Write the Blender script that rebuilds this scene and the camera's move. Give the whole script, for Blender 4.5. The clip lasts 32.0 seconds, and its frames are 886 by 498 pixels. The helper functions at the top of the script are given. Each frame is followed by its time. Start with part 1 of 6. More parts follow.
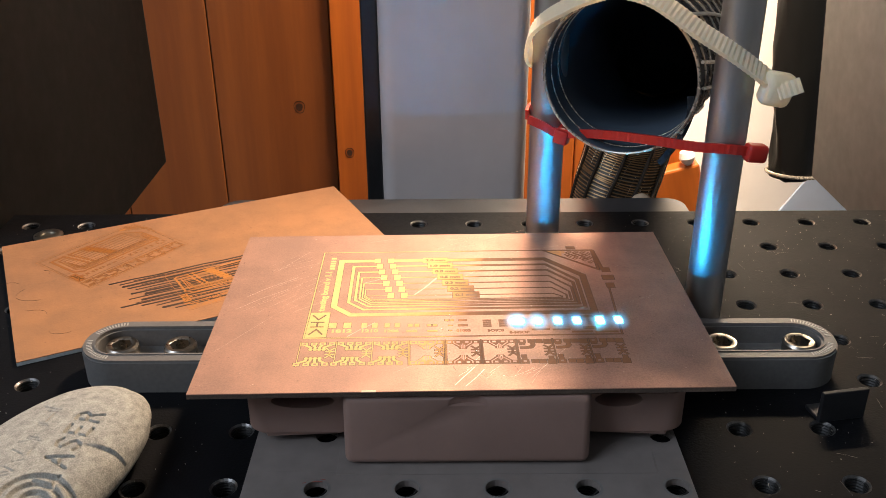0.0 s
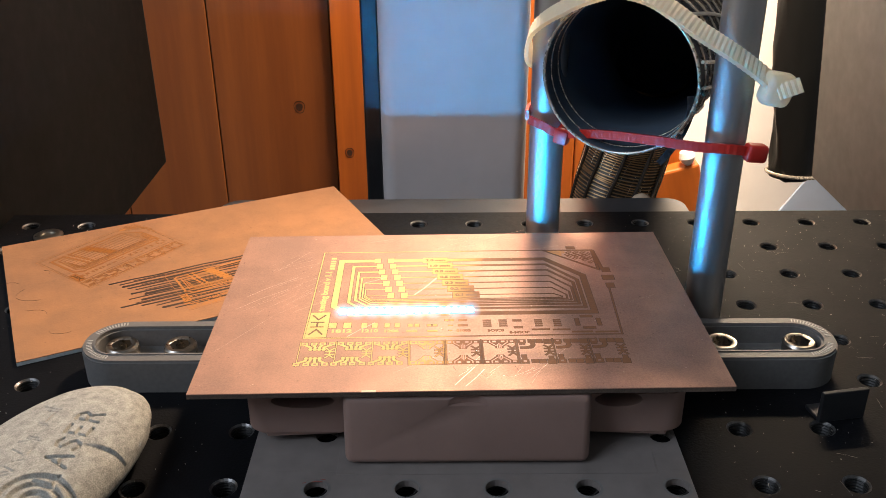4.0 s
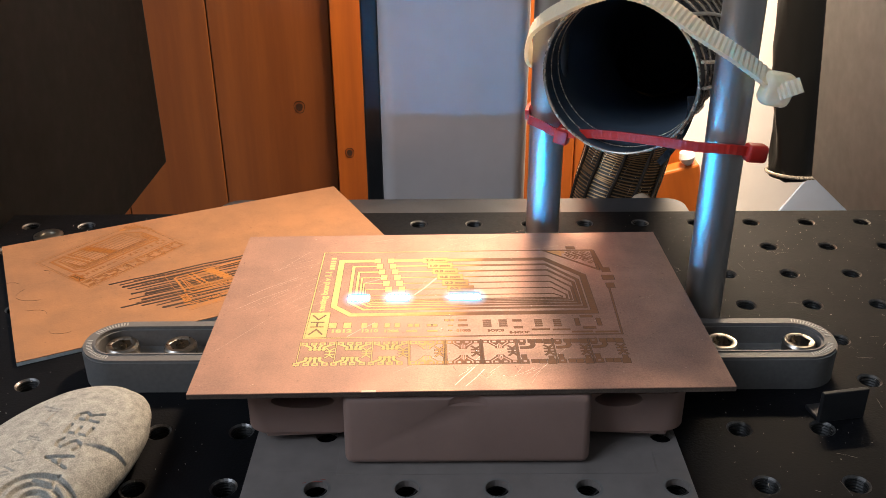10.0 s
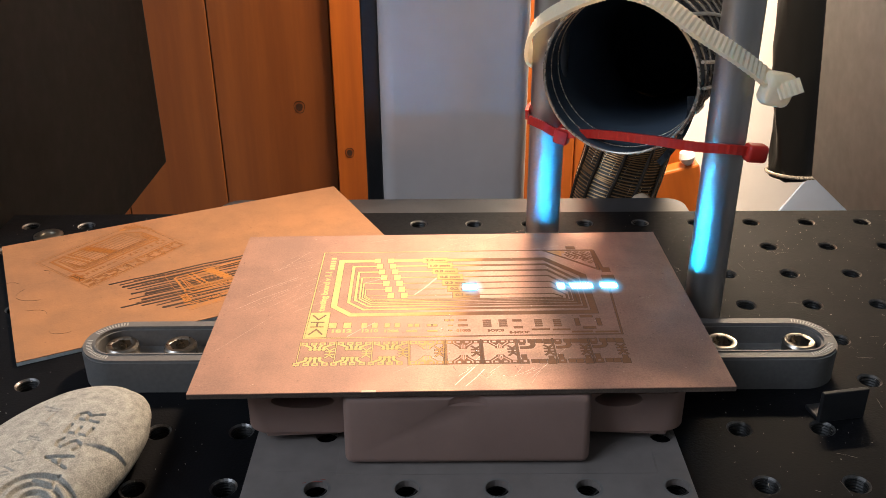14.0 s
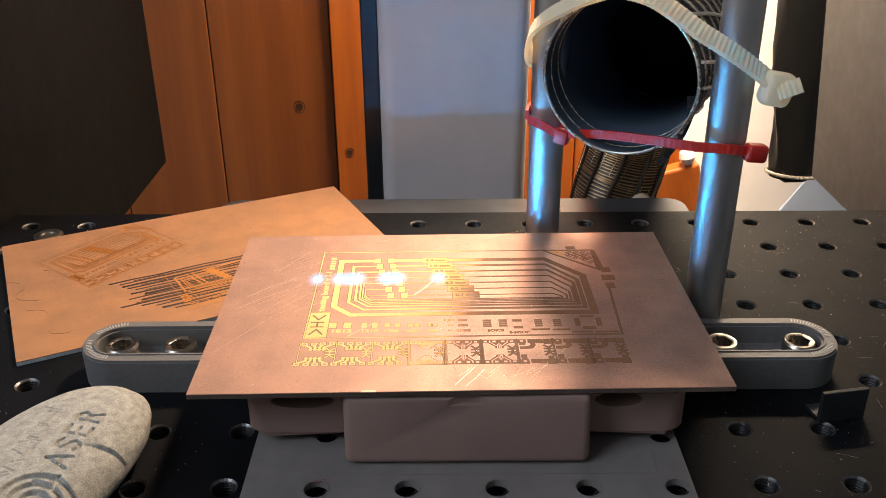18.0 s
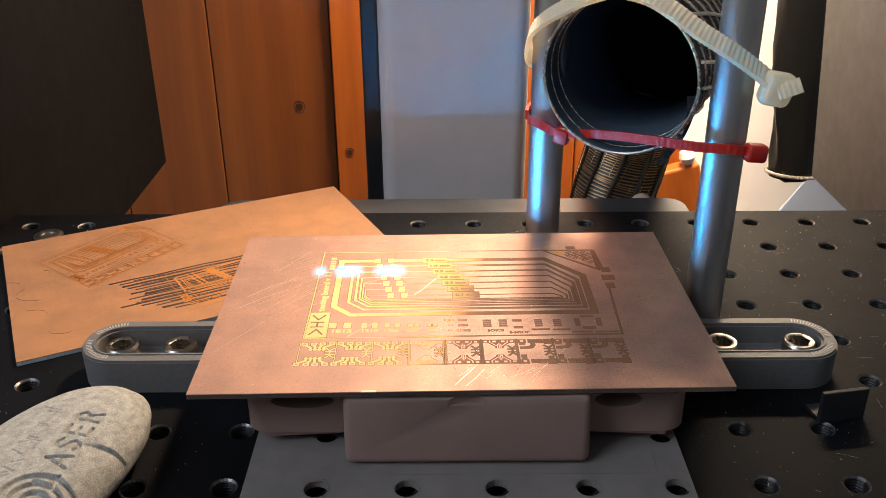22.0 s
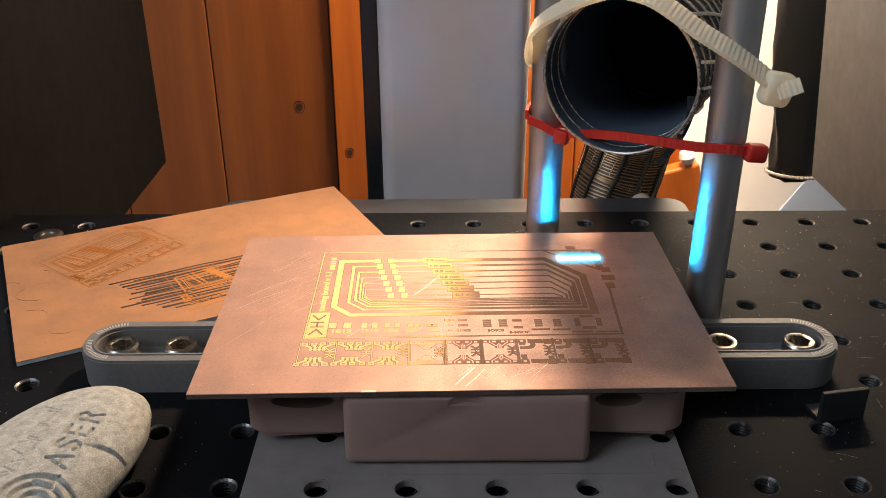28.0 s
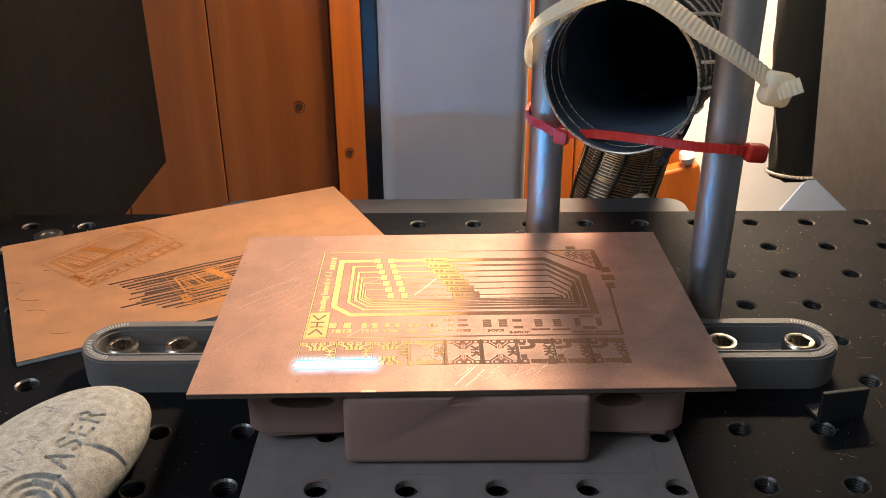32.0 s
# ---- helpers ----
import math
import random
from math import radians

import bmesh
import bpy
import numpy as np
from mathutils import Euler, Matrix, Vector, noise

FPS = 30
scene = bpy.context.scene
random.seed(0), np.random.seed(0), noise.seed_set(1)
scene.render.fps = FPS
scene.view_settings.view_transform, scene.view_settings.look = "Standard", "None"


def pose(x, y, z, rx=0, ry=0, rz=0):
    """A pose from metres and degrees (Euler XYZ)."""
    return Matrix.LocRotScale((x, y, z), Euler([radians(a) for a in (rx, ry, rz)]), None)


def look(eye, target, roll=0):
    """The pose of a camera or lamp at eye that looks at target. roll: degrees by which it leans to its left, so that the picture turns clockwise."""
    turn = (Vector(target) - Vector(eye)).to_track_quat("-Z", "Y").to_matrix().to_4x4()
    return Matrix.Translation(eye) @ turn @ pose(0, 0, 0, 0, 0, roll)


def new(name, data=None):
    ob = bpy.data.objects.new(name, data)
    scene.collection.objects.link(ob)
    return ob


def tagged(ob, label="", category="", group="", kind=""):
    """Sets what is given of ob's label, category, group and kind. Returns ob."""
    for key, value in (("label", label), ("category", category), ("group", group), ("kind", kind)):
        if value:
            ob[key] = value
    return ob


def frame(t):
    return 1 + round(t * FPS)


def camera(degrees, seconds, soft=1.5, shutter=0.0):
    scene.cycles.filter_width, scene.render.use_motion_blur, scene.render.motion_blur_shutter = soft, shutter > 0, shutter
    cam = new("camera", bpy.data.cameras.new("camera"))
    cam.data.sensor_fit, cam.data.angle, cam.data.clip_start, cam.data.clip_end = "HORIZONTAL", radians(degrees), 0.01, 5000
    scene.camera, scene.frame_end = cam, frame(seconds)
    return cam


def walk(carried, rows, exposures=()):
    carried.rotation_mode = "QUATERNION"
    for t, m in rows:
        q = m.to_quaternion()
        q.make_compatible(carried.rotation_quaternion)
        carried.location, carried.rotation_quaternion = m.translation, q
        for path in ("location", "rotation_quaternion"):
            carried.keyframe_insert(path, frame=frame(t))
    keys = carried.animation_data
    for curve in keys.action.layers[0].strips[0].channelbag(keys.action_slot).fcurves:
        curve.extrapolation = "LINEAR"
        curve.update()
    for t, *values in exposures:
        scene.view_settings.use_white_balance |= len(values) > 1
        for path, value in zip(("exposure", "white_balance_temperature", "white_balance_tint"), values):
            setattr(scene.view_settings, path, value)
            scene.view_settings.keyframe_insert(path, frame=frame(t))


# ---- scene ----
K = 0.001          # the plan is drawn in millimetres
CLIP = 32.0

cam = camera(52.62, CLIP, soft=0.7)
EYE = pose(11.07 * K, -368.37 * K, 167.75 * K, 63.9055, 0.2886, -0.1282)
walk(cam, [(0.0, EYE), (CLIP, EYE)])


# ---- light ----
world = bpy.data.worlds.new("world")
scene.world = world
world.use_nodes = True
world.node_tree.nodes["Background"].inputs["Color"].default_value = (0.44, 0.59, 0.88, 1)
world.node_tree.nodes["Background"].inputs["Strength"].default_value = 0.42
scene.view_settings.exposure = 0.0


def area_lamp(name, eye, target, watts, colour, size, shape="DISK", size_y=None, spread=180):
    lamp = bpy.data.lights.new(name, "AREA")
    lamp.shape, lamp.size, lamp.energy, lamp.color = shape, size * K, watts, colour
    if size_y:
        lamp.size_y = size_y * K
    lamp.spread = radians(spread)
    ob = new(name, lamp)
    ob.matrix_world = look([c * K for c in eye], [c * K for c in target])
    return ob


# the warm work lamp of the laser head, above and behind the board
bulb = bpy.data.lights.new("work_lamp", "SPOT")
bulb.energy, bulb.color, bulb.shadow_soft_size = 7.3, (1.0, 0.75, 0.545), 16 * K
bulb.spot_size, bulb.spot_blend = radians(76), 0.7
new("work_lamp", bulb).matrix_world = look((46 * K, 58 * K, 258 * K), (-72 * K, -125 * K, 0))
# the room's warm lamp, high up behind the machine
area_lamp("room_lamp", (185, 240, 300), (185, 292, 205), 8.8, (1.0, 0.78, 0.56), 160)
# daylight from the room's window, behind and to the side of the camera
area_lamp("window_light", (-1300, -950, 1350), (0, -100, 0), 26.0, (0.72, 0.83, 1.0), 900, "RECTANGLE", 1100)


# ---- materials ----
def links(m):
    m.use_nodes = True
    return m.node_tree, m.node_tree.nodes, m.node_tree.nodes["Principled BSDF"]


def mat(name, base, rough=0.5, metal=0.0, vary=0.15, scale=300.0, bump=0.0, bump_scale=None, spec=0.5,
        coat=0.0, stretch=(1, 1, 1), blotch=40.0, second=None, trans=0.0, subsurface=0.0, wear=0.1):
    """A surface with colour, gloss and relief that vary at two scales (in object space, metres)."""
    m = bpy.data.materials.new(name)
    t, n, b = links(m)
    co = n.new("ShaderNodeTexCoord")
    mp = n.new("ShaderNodeMapping")
    mp.inputs["Scale"].default_value = stretch
    t.links.new(co.outputs["Object"], mp.inputs["Vector"])
    fine, broad = n.new("ShaderNodeTexNoise"), n.new("ShaderNodeTexNoise")
    fine.inputs["Scale"].default_value, fine.inputs["Detail"].default_value = scale, 6
    broad.inputs["Scale"].default_value, broad.inputs["Detail"].default_value = blotch, 4
    for x in (fine, broad):
        t.links.new(mp.outputs[0], x.inputs["Vector"])
    add = n.new("ShaderNodeMath")
    add.operation = "ADD"
    t.links.new(fine.outputs["Fac"], add.inputs[0])
    t.links.new(broad.outputs["Fac"], add.inputs[1])
    ramp = n.new("ShaderNodeMapRange")
    ramp.inputs["From Min"].default_value, ramp.inputs["From Max"].default_value = 0.6, 1.4
    t.links.new(add.outputs[0], ramp.inputs["Value"])
    mix = n.new("ShaderNodeMix")
    mix.data_type = "RGBA"
    lo = [c * (1 - vary) for c in base]
    hi = second or [min(1, c * (1 + vary)) for c in base]
    mix.inputs["A"].default_value, mix.inputs["B"].default_value = (*lo, 1), (*hi, 1)
    t.links.new(ramp.outputs[0], mix.inputs["Factor"])
    t.links.new(mix.outputs["Result"], b.inputs["Base Color"])
    rr = n.new("ShaderNodeMapRange")
    rr.inputs["To Min"].default_value, rr.inputs["To Max"].default_value = max(0.02, rough - wear), min(1, rough + wear)
    t.links.new(ramp.outputs[0], rr.inputs["Value"])
    t.links.new(rr.outputs[0], b.inputs["Roughness"])
    b.inputs["Metallic"].default_value = metal
    b.inputs["Specular IOR Level"].default_value = spec
    b.inputs["Coat Weight"].default_value = coat
    b.inputs["Transmission Weight"].default_value = trans
    if subsurface:
        b.inputs["Subsurface Weight"].default_value = subsurface
        b.inputs["Subsurface Radius"].default_value = (0.004, 0.003, 0.002)
        b.inputs["Subsurface Scale"].default_value = 1.0
    if bump:
        bn, bt = n.new("ShaderNodeBump"), n.new("ShaderNodeTexNoise")
        bt.inputs["Scale"].default_value, bt.inputs["Detail"].default_value = bump_scale or scale, 6
        t.links.new(mp.outputs[0], bt.inputs["Vector"])
        bn.inputs["Strength"].default_value, bn.inputs["Distance"].default_value = bump, 0.0005
        t.links.new(bt.outputs["Fac"], bn.inputs["Height"])
        t.links.new(bn.outputs[0], b.inputs["Normal"])
    return m


def wood_mat(name, light, dark, rough=0.45):
    """Varnished pine: long grain along z, with wavering growth rings."""
    m = bpy.data.materials.new(name)
    t, n, b = links(m)
    co, mp = n.new("ShaderNodeTexCoord"), n.new("ShaderNodeMapping")
    info = n.new("ShaderNodeObjectInfo")
    mp.inputs["Scale"].default_value = (1, 1, 0.06)
    t.links.new(co.outputs["Object"], mp.inputs["Vector"])
    sc = n.new("ShaderNodeVectorMath")
    sc.operation = "ADD"
    t.links.new(mp.outputs[0], sc.inputs[0])
    t.links.new(info.outputs["Random"], sc.inputs[1])
    wave = n.new("ShaderNodeTexWave")
    wave.bands_direction = "X"
    wave.inputs["Scale"].default_value, wave.inputs["Distortion"].default_value = 13, 7
    wave.inputs["Detail"].default_value, wave.inputs["Detail Scale"].default_value = 3, 1.2
    t.links.new(sc.outputs[0], wave.inputs["Vector"])
    noi = n.new("ShaderNodeTexNoise")
    noi.inputs["Scale"].default_value, noi.inputs["Detail"].default_value = 350, 5
    t.links.new(sc.outputs[0], noi.inputs["Vector"])
    add = n.new("ShaderNodeMath")
    add.operation = "MULTIPLY_ADD"
    add.inputs[1].default_value = 0.45
    t.links.new(wave.outputs["Fac"], add.inputs[0])
    t.links.new(noi.outputs["Fac"], add.inputs[2])
    mr = n.new("ShaderNodeMapRange")
    mr.inputs["From Min"].default_value, mr.inputs["From Max"].default_value = 0.3, 1.0
    t.links.new(add.outputs[0], mr.inputs["Value"])
    mix = n.new("ShaderNodeMix")
    mix.data_type = "RGBA"
    mix.inputs["A"].default_value, mix.inputs["B"].default_value = (*light, 1), (*dark, 1)
    t.links.new(mr.outputs[0], mix.inputs["Factor"])
    t.links.new(mix.outputs["Result"], b.inputs["Base Color"])
    b.inputs["Roughness"].default_value = rough
    b.inputs["Coat Weight"].default_value, b.inputs["Coat Roughness"].default_value = 0.15, 0.3
    return m


def glow_mat(name, colour, strength, edge):
    """Light given off by the laser's spot; with edge set, painted bloom: full within, fading out towards the rim
    (object space, radius 1 at the rim).
    """
    m = bpy.data.materials.new(name)
    m.use_nodes = True
    t, n = m.node_tree, m.node_tree.nodes
    n.clear()
    out, em, tr, mx = n.new("ShaderNodeOutputMaterial"), n.new("ShaderNodeEmission"), n.new("ShaderNodeBsdfTransparent"), n.new("ShaderNodeAddShader")
    em.inputs["Color"].default_value, em.inputs["Strength"].default_value = (*colour, 1), strength
    if edge:
        co, mp, ln, mr = n.new("ShaderNodeTexCoord"), n.new("ShaderNodeMapping"), n.new("ShaderNodeVectorMath"), n.new("ShaderNodeMapRange")
        ln.operation = "LENGTH"
        mp.inputs["Scale"].default_value = edge
        t.links.new(co.outputs["Object"], mp.inputs["Vector"])
        t.links.new(mp.outputs[0], ln.inputs[0])
        mr.interpolation_type = "SMOOTHSTEP"
        mr.inputs["From Min"].default_value, mr.inputs["From Max"].default_value = 1.0, 0.25
        mr.inputs["To Min"].default_value, mr.inputs["To Max"].default_value = 0.0, strength
        t.links.new(ln.outputs["Value"], mr.inputs["Value"])
        t.links.new(mr.outputs[0], em.inputs["Strength"])
        t.links.new(tr.outputs[0], mx.inputs[0])
        t.links.new(em.outputs[0], mx.inputs[1])
        t.links.new(mx.outputs[0], out.inputs["Surface"])
    else:
        t.links.new(em.outputs[0], out.inputs["Surface"])
    return m


def copper_mat(name, base, tarnish, rough, metal, seed=0.0):
    """Rolled copper foil: cloudy tarnish, fine grain, brushed streaks in two directions and small dark specks."""
    m = bpy.data.materials.new(name)
    t, n, b = links(m)
    co = n.new("ShaderNodeTexCoord")

    def field(scale, detail, stretch=(1, 1, 1), turn=0.0):
        mp, no = n.new("ShaderNodeMapping"), n.new("ShaderNodeTexNoise")
        mp.inputs["Scale"].default_value, mp.inputs["Rotation"].default_value = stretch, (0, 0, radians(turn))
        mp.inputs["Location"].default_value = (seed, seed, 0)
        no.inputs["Scale"].default_value, no.inputs["Detail"].default_value = scale, detail
        t.links.new(co.outputs["Object"], mp.inputs["Vector"])
        t.links.new(mp.outputs[0], no.inputs["Vector"])
        return no.outputs["Fac"]

    def spread(v, a, b2, lo, hi):
        r = n.new("ShaderNodeMapRange")
        for key, x in zip(("From Min", "From Max", "To Min", "To Max"), (a, b2, lo, hi)):
            r.inputs[key].default_value = x
        t.links.new(v, r.inputs["Value"])
        return r.outputs[0]

    def math_(op, a, b2):
        x = n.new("ShaderNodeMath")
        x.operation = op
        for k, v in enumerate((a, b2)):
            if isinstance(v, float):
                x.inputs[k].default_value = v
            else:
                t.links.new(v, x.inputs[k])
        return x.outputs[0]

    clouds = math_("ADD", spread(field(16, 6), 0.32, 0.68, 0.0, 0.7), spread(field(75, 8), 0.34, 0.66, -0.1, 0.4))
    grain = spread(field(2300, 4), 0.28, 0.72, -0.34, 0.34)
    streak = math_("ADD", spread(field(500, 4, (1, 0.05, 1), 40), 0.3, 0.7, -0.05, 0.05), spread(field(260, 4, (0.08, 1, 1), -12), 0.3, 0.7, -0.04, 0.04))
    speck = spread(field(800, 2), 0.70, 0.76, 0.0, 0.5)
    tone = math_("ADD", math_("ADD", clouds, grain), streak)
    mix = n.new("ShaderNodeMix")
    mix.data_type = "RGBA"
    mix.inputs["A"].default_value, mix.inputs["B"].default_value = (*base, 1), (*tarnish, 1)
    t.links.new(tone, mix.inputs["Factor"])
    dark = n.new("ShaderNodeMix")
    dark.data_type = "RGBA"
    dark.inputs["B"].default_value = (0.10, 0.05, 0.03, 1)
    t.links.new(mix.outputs["Result"], dark.inputs["A"])
    t.links.new(speck, dark.inputs["Factor"])
    t.links.new(dark.outputs["Result"], b.inputs["Base Color"])
    t.links.new(spread(tone, -0.2, 1.2, rough - 0.09, rough + 0.09), b.inputs["Roughness"])
    b.inputs["Metallic"].default_value = metal
    b.inputs["Specular IOR Level"].default_value = 0.35
    bn = n.new("ShaderNodeBump")
    bn.inputs["Strength"].default_value, bn.inputs["Distance"].default_value = 0.12, 0.0003
    t.links.new(grain, bn.inputs["Height"])
    t.links.new(bn.outputs[0], b.inputs["Normal"])
    return m


def see_through(m, colour, share):
    """Lets a share of the light through a thin milky plastic."""
    t, n, b = m.node_tree, m.node_tree.nodes, m.node_tree.nodes["Principled BSDF"]
    thin, mix = n.new("ShaderNodeBsdfTranslucent"), n.new("ShaderNodeMixShader")
    thin.inputs["Color"].default_value = (*colour, 1)
    mix.inputs["Fac"].default_value = share
    t.links.new(b.outputs[0], mix.inputs[1])
    t.links.new(thin.outputs[0], mix.inputs[2])
    t.links.new(mix.outputs[0], n["Material Output"].inputs["Surface"])


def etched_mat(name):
    """Bared laminate under the etched lines: gold to orange and brown in a slanting run across the board, its uneven
    reflections put into the colour.
    """
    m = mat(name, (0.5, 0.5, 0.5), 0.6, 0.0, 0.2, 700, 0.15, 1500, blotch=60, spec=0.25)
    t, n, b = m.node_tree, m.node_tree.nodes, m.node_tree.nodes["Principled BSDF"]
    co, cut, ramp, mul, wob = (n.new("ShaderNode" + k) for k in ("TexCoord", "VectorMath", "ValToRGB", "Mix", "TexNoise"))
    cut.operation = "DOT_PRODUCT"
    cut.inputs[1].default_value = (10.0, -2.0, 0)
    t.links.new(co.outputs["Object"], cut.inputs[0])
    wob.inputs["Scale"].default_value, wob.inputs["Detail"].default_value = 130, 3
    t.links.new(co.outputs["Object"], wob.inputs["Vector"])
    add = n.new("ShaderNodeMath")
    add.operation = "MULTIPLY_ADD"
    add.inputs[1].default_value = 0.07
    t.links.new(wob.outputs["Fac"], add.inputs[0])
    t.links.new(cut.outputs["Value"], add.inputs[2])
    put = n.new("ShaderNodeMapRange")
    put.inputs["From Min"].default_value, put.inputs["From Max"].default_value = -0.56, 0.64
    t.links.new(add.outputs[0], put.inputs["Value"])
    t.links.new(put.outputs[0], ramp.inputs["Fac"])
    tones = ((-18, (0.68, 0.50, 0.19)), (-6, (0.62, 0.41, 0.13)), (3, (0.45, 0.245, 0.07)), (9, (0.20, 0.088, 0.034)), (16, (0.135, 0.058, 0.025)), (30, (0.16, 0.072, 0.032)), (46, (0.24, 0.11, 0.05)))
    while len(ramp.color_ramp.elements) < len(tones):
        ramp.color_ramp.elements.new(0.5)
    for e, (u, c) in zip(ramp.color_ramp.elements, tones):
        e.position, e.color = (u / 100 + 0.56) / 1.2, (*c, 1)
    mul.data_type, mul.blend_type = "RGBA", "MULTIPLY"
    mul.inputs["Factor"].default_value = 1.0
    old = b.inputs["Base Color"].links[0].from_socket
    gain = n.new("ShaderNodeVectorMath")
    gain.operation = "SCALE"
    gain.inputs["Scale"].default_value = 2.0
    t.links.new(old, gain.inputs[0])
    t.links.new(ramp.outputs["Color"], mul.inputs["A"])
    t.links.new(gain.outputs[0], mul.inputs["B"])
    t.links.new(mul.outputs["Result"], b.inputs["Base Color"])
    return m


COPPER = copper_mat("brushed_copper", (0.46, 0.255, 0.178), (0.29, 0.172, 0.128), 0.54, 0.38)
COPPER_OLD = copper_mat("tarnished_copper", (0.43, 0.205, 0.092), (0.29, 0.150, 0.078), 0.52, 0.15, 3.0)
FIBRE = mat("board_edge", (0.62, 0.66, 0.66), 0.7, 0, 0.2, 900)
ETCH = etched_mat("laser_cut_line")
# dark edge round the etched lines: shade of their recesses put into colour
EDGE_SHADE = mat("line_edge_shade", (0.11, 0.055, 0.025), 0.6, 0.0, 0.3, 900)
ETCH_DARK = mat("lettering_dark", (0.17, 0.085, 0.03), 0.6, 0.0, 0.3, 800)
ETCH_OLD = mat("laser_cut_line_old", (0.29, 0.10, 0.017), 0.5, 0.0, 0.3, 700)
ETCH_ORANGE = mat("laser_cut_line_orange", (0.46, 0.175, 0.03), 0.5, 0.0, 0.3, 700)
SCORCH = mat("scorched_copper", (0.05, 0.028, 0.018), 0.6, 0.2, 0.5, 600)
SCRATCH = mat("bright_scratch", (0.66, 0.46, 0.34), 0.45, 0.4, 0.1, 800)
ANODISED = mat("black_anodised_aluminium", (0.0034, 0.0036, 0.0046), 0.58, 0.0, 0.5, 450, 0.2, 1200, spec=0.11, blotch=50, wear=0.08)
PLATE = mat("dark_metal_plate", (0.045, 0.045, 0.047), 0.42, 0.2, 0.4, 400, 0.1, 1200, blotch=60)
BOARD_EDGE = mat("dark_board_edge", (0.07, 0.045, 0.032), 0.7, 0, 0.6, 1600, 0.6, 1500, second=(0.13, 0.09, 0.065))
HOLE = mat("lighter_hole_rim", (0.11, 0.105, 0.10), 0.35, 0.8, 0.5, 900)
# thread darkened: the shade down in the holes put into colour
THREAD = mat("shaded_thread", (0.022, 0.021, 0.020), 0.4, 0.6, 0.5, 900)
CLAMP = mat("grey_cast_metal", (0.165, 0.158, 0.15), 0.5, 0.3, 0.2, 700, 0.2, 1800)
PALE_MARK = mat("pale_rim_marks", (0.42, 0.41, 0.38), 0.5, 0.2, 0.2, 900)
STEEL = mat("brushed_steel", (0.42, 0.405, 0.39), 0.46, 1.0, 0.12, 300, 0.08, 900, stretch=(1, 1, 0.05), wear=0.06)
BOLT = mat("bright_steel", (0.34, 0.31, 0.27), 0.32, 1.0, 0.15, 900)
# white plastic tinted brownish: copper bounce and underside shade put into the colour
SHADED_WHITE = mat("shaded_white_plastic", (0.235, 0.15, 0.122), 0.45, 0, 0.08, 200, 0.08, 800, subsurface=0.15)
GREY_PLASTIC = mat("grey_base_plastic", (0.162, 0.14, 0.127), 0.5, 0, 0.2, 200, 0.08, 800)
NYLON = mat("translucent_nylon", (0.93, 0.86, 0.70), 0.35, 0, 0.03, 400, subsurface=0.3)
see_through(NYLON, (1.0, 0.93, 0.76), 0.5)
RED_NYLON = mat("red_nylon", (0.46, 0.018, 0.010), 0.35, 0, 0.1, 400, subsurface=0.1)
DUCT = mat("black_duct_film", (0.022, 0.024, 0.028), 0.25, 0, 0.3, 300, 0.4, 250, coat=0.3)
DUCT_IN = mat("duct_lining", (0.055, 0.075, 0.10), 0.6, 0, 0.2, 200)
WIRE = mat("duct_wire", (0.45, 0.40, 0.33), 0.25, 0.7, 0.2, 500)
CORD = mat("clear_cord", (0.80, 0.75, 0.65), 0.2, 0, 0.1, 500)
RUBBER_HOSE = mat("brown_hose_wall", (0.024, 0.016, 0.010), 0.4, 0.1, 0.3, 500)
BRASS_WIRE = mat("hose_wire", (0.32, 0.185, 0.085), 0.35, 0.8, 0.3, 500)
STONE = mat("grey_river_stone", (0.24, 0.236, 0.212), 0.85, 0, 0.4, 2200, 0.35, 2200, second=(0.48, 0.468, 0.41), blotch=420)
WALL_GREY = mat("grey_painted_panel", (0.048, 0.047, 0.046), 0.55, 0, 0.05, 120, 0.03, 600, spec=0.3)
# near-black grey: the left panel's lack of lamplight put into its colour
WALL_SHADED = mat("shaded_grey_panel", (0.004, 0.0043, 0.0045), 0.55, 0, 0.08, 120, 0.03, 600, spec=0.06)
WALL_WHITE = mat("white_painted_wall", (0.80, 0.78, 0.75), 0.7, 0, 0.03, 60, 0.05, 300)
DAYLIGHT_BLUE = mat("daylight_on_wall", (0.50, 0.62, 0.80), 0.6, 0, 0.05, 100)
PANEL = mat("grey_steel_cabinet", (0.54, 0.49, 0.475), 0.45, 0.0, 0.05, 90, 0.02, 300)
BLACK = mat("black_plastic", (0.015, 0.015, 0.016), 0.4, 0, 0.3, 400)
FOIL = mat("black_film_sleeve", (0.007, 0.007, 0.007), 0.34, 0, 0.2, 120, 1.0, 60, coat=0.06, spec=0.15, stretch=(1, 1, 0.3), wear=0.04)
PINE = wood_mat("varnished_pine", (0.235, 0.066, 0.011), (0.185, 0.048, 0.008))
# brighter copy of the pine: stronger light on these planks put into colour
PINE_LIT = wood_mat("lit_varnished_pine", (0.46, 0.115, 0.011), (0.35, 0.082, 0.008))
KNOT = mat("pine_knot", (0.045, 0.016, 0.006), 0.5, 0, 0.4, 300)
BENCH = mat("grey_bench_laminate", (0.10, 0.10, 0.10), 0.6, 0, 0.1, 100)
CONCRETE = mat("room_floor", (0.22, 0.20, 0.18), 0.8, 0, 0.2, 20)
DUST = mat("dust", (0.42, 0.40, 0.36), 0.8, 0, 0.4, 3000)
DULL_SCRATCH = mat("worn_scratch", (0.30, 0.29, 0.27), 0.45, 0.3, 0.5, 900)
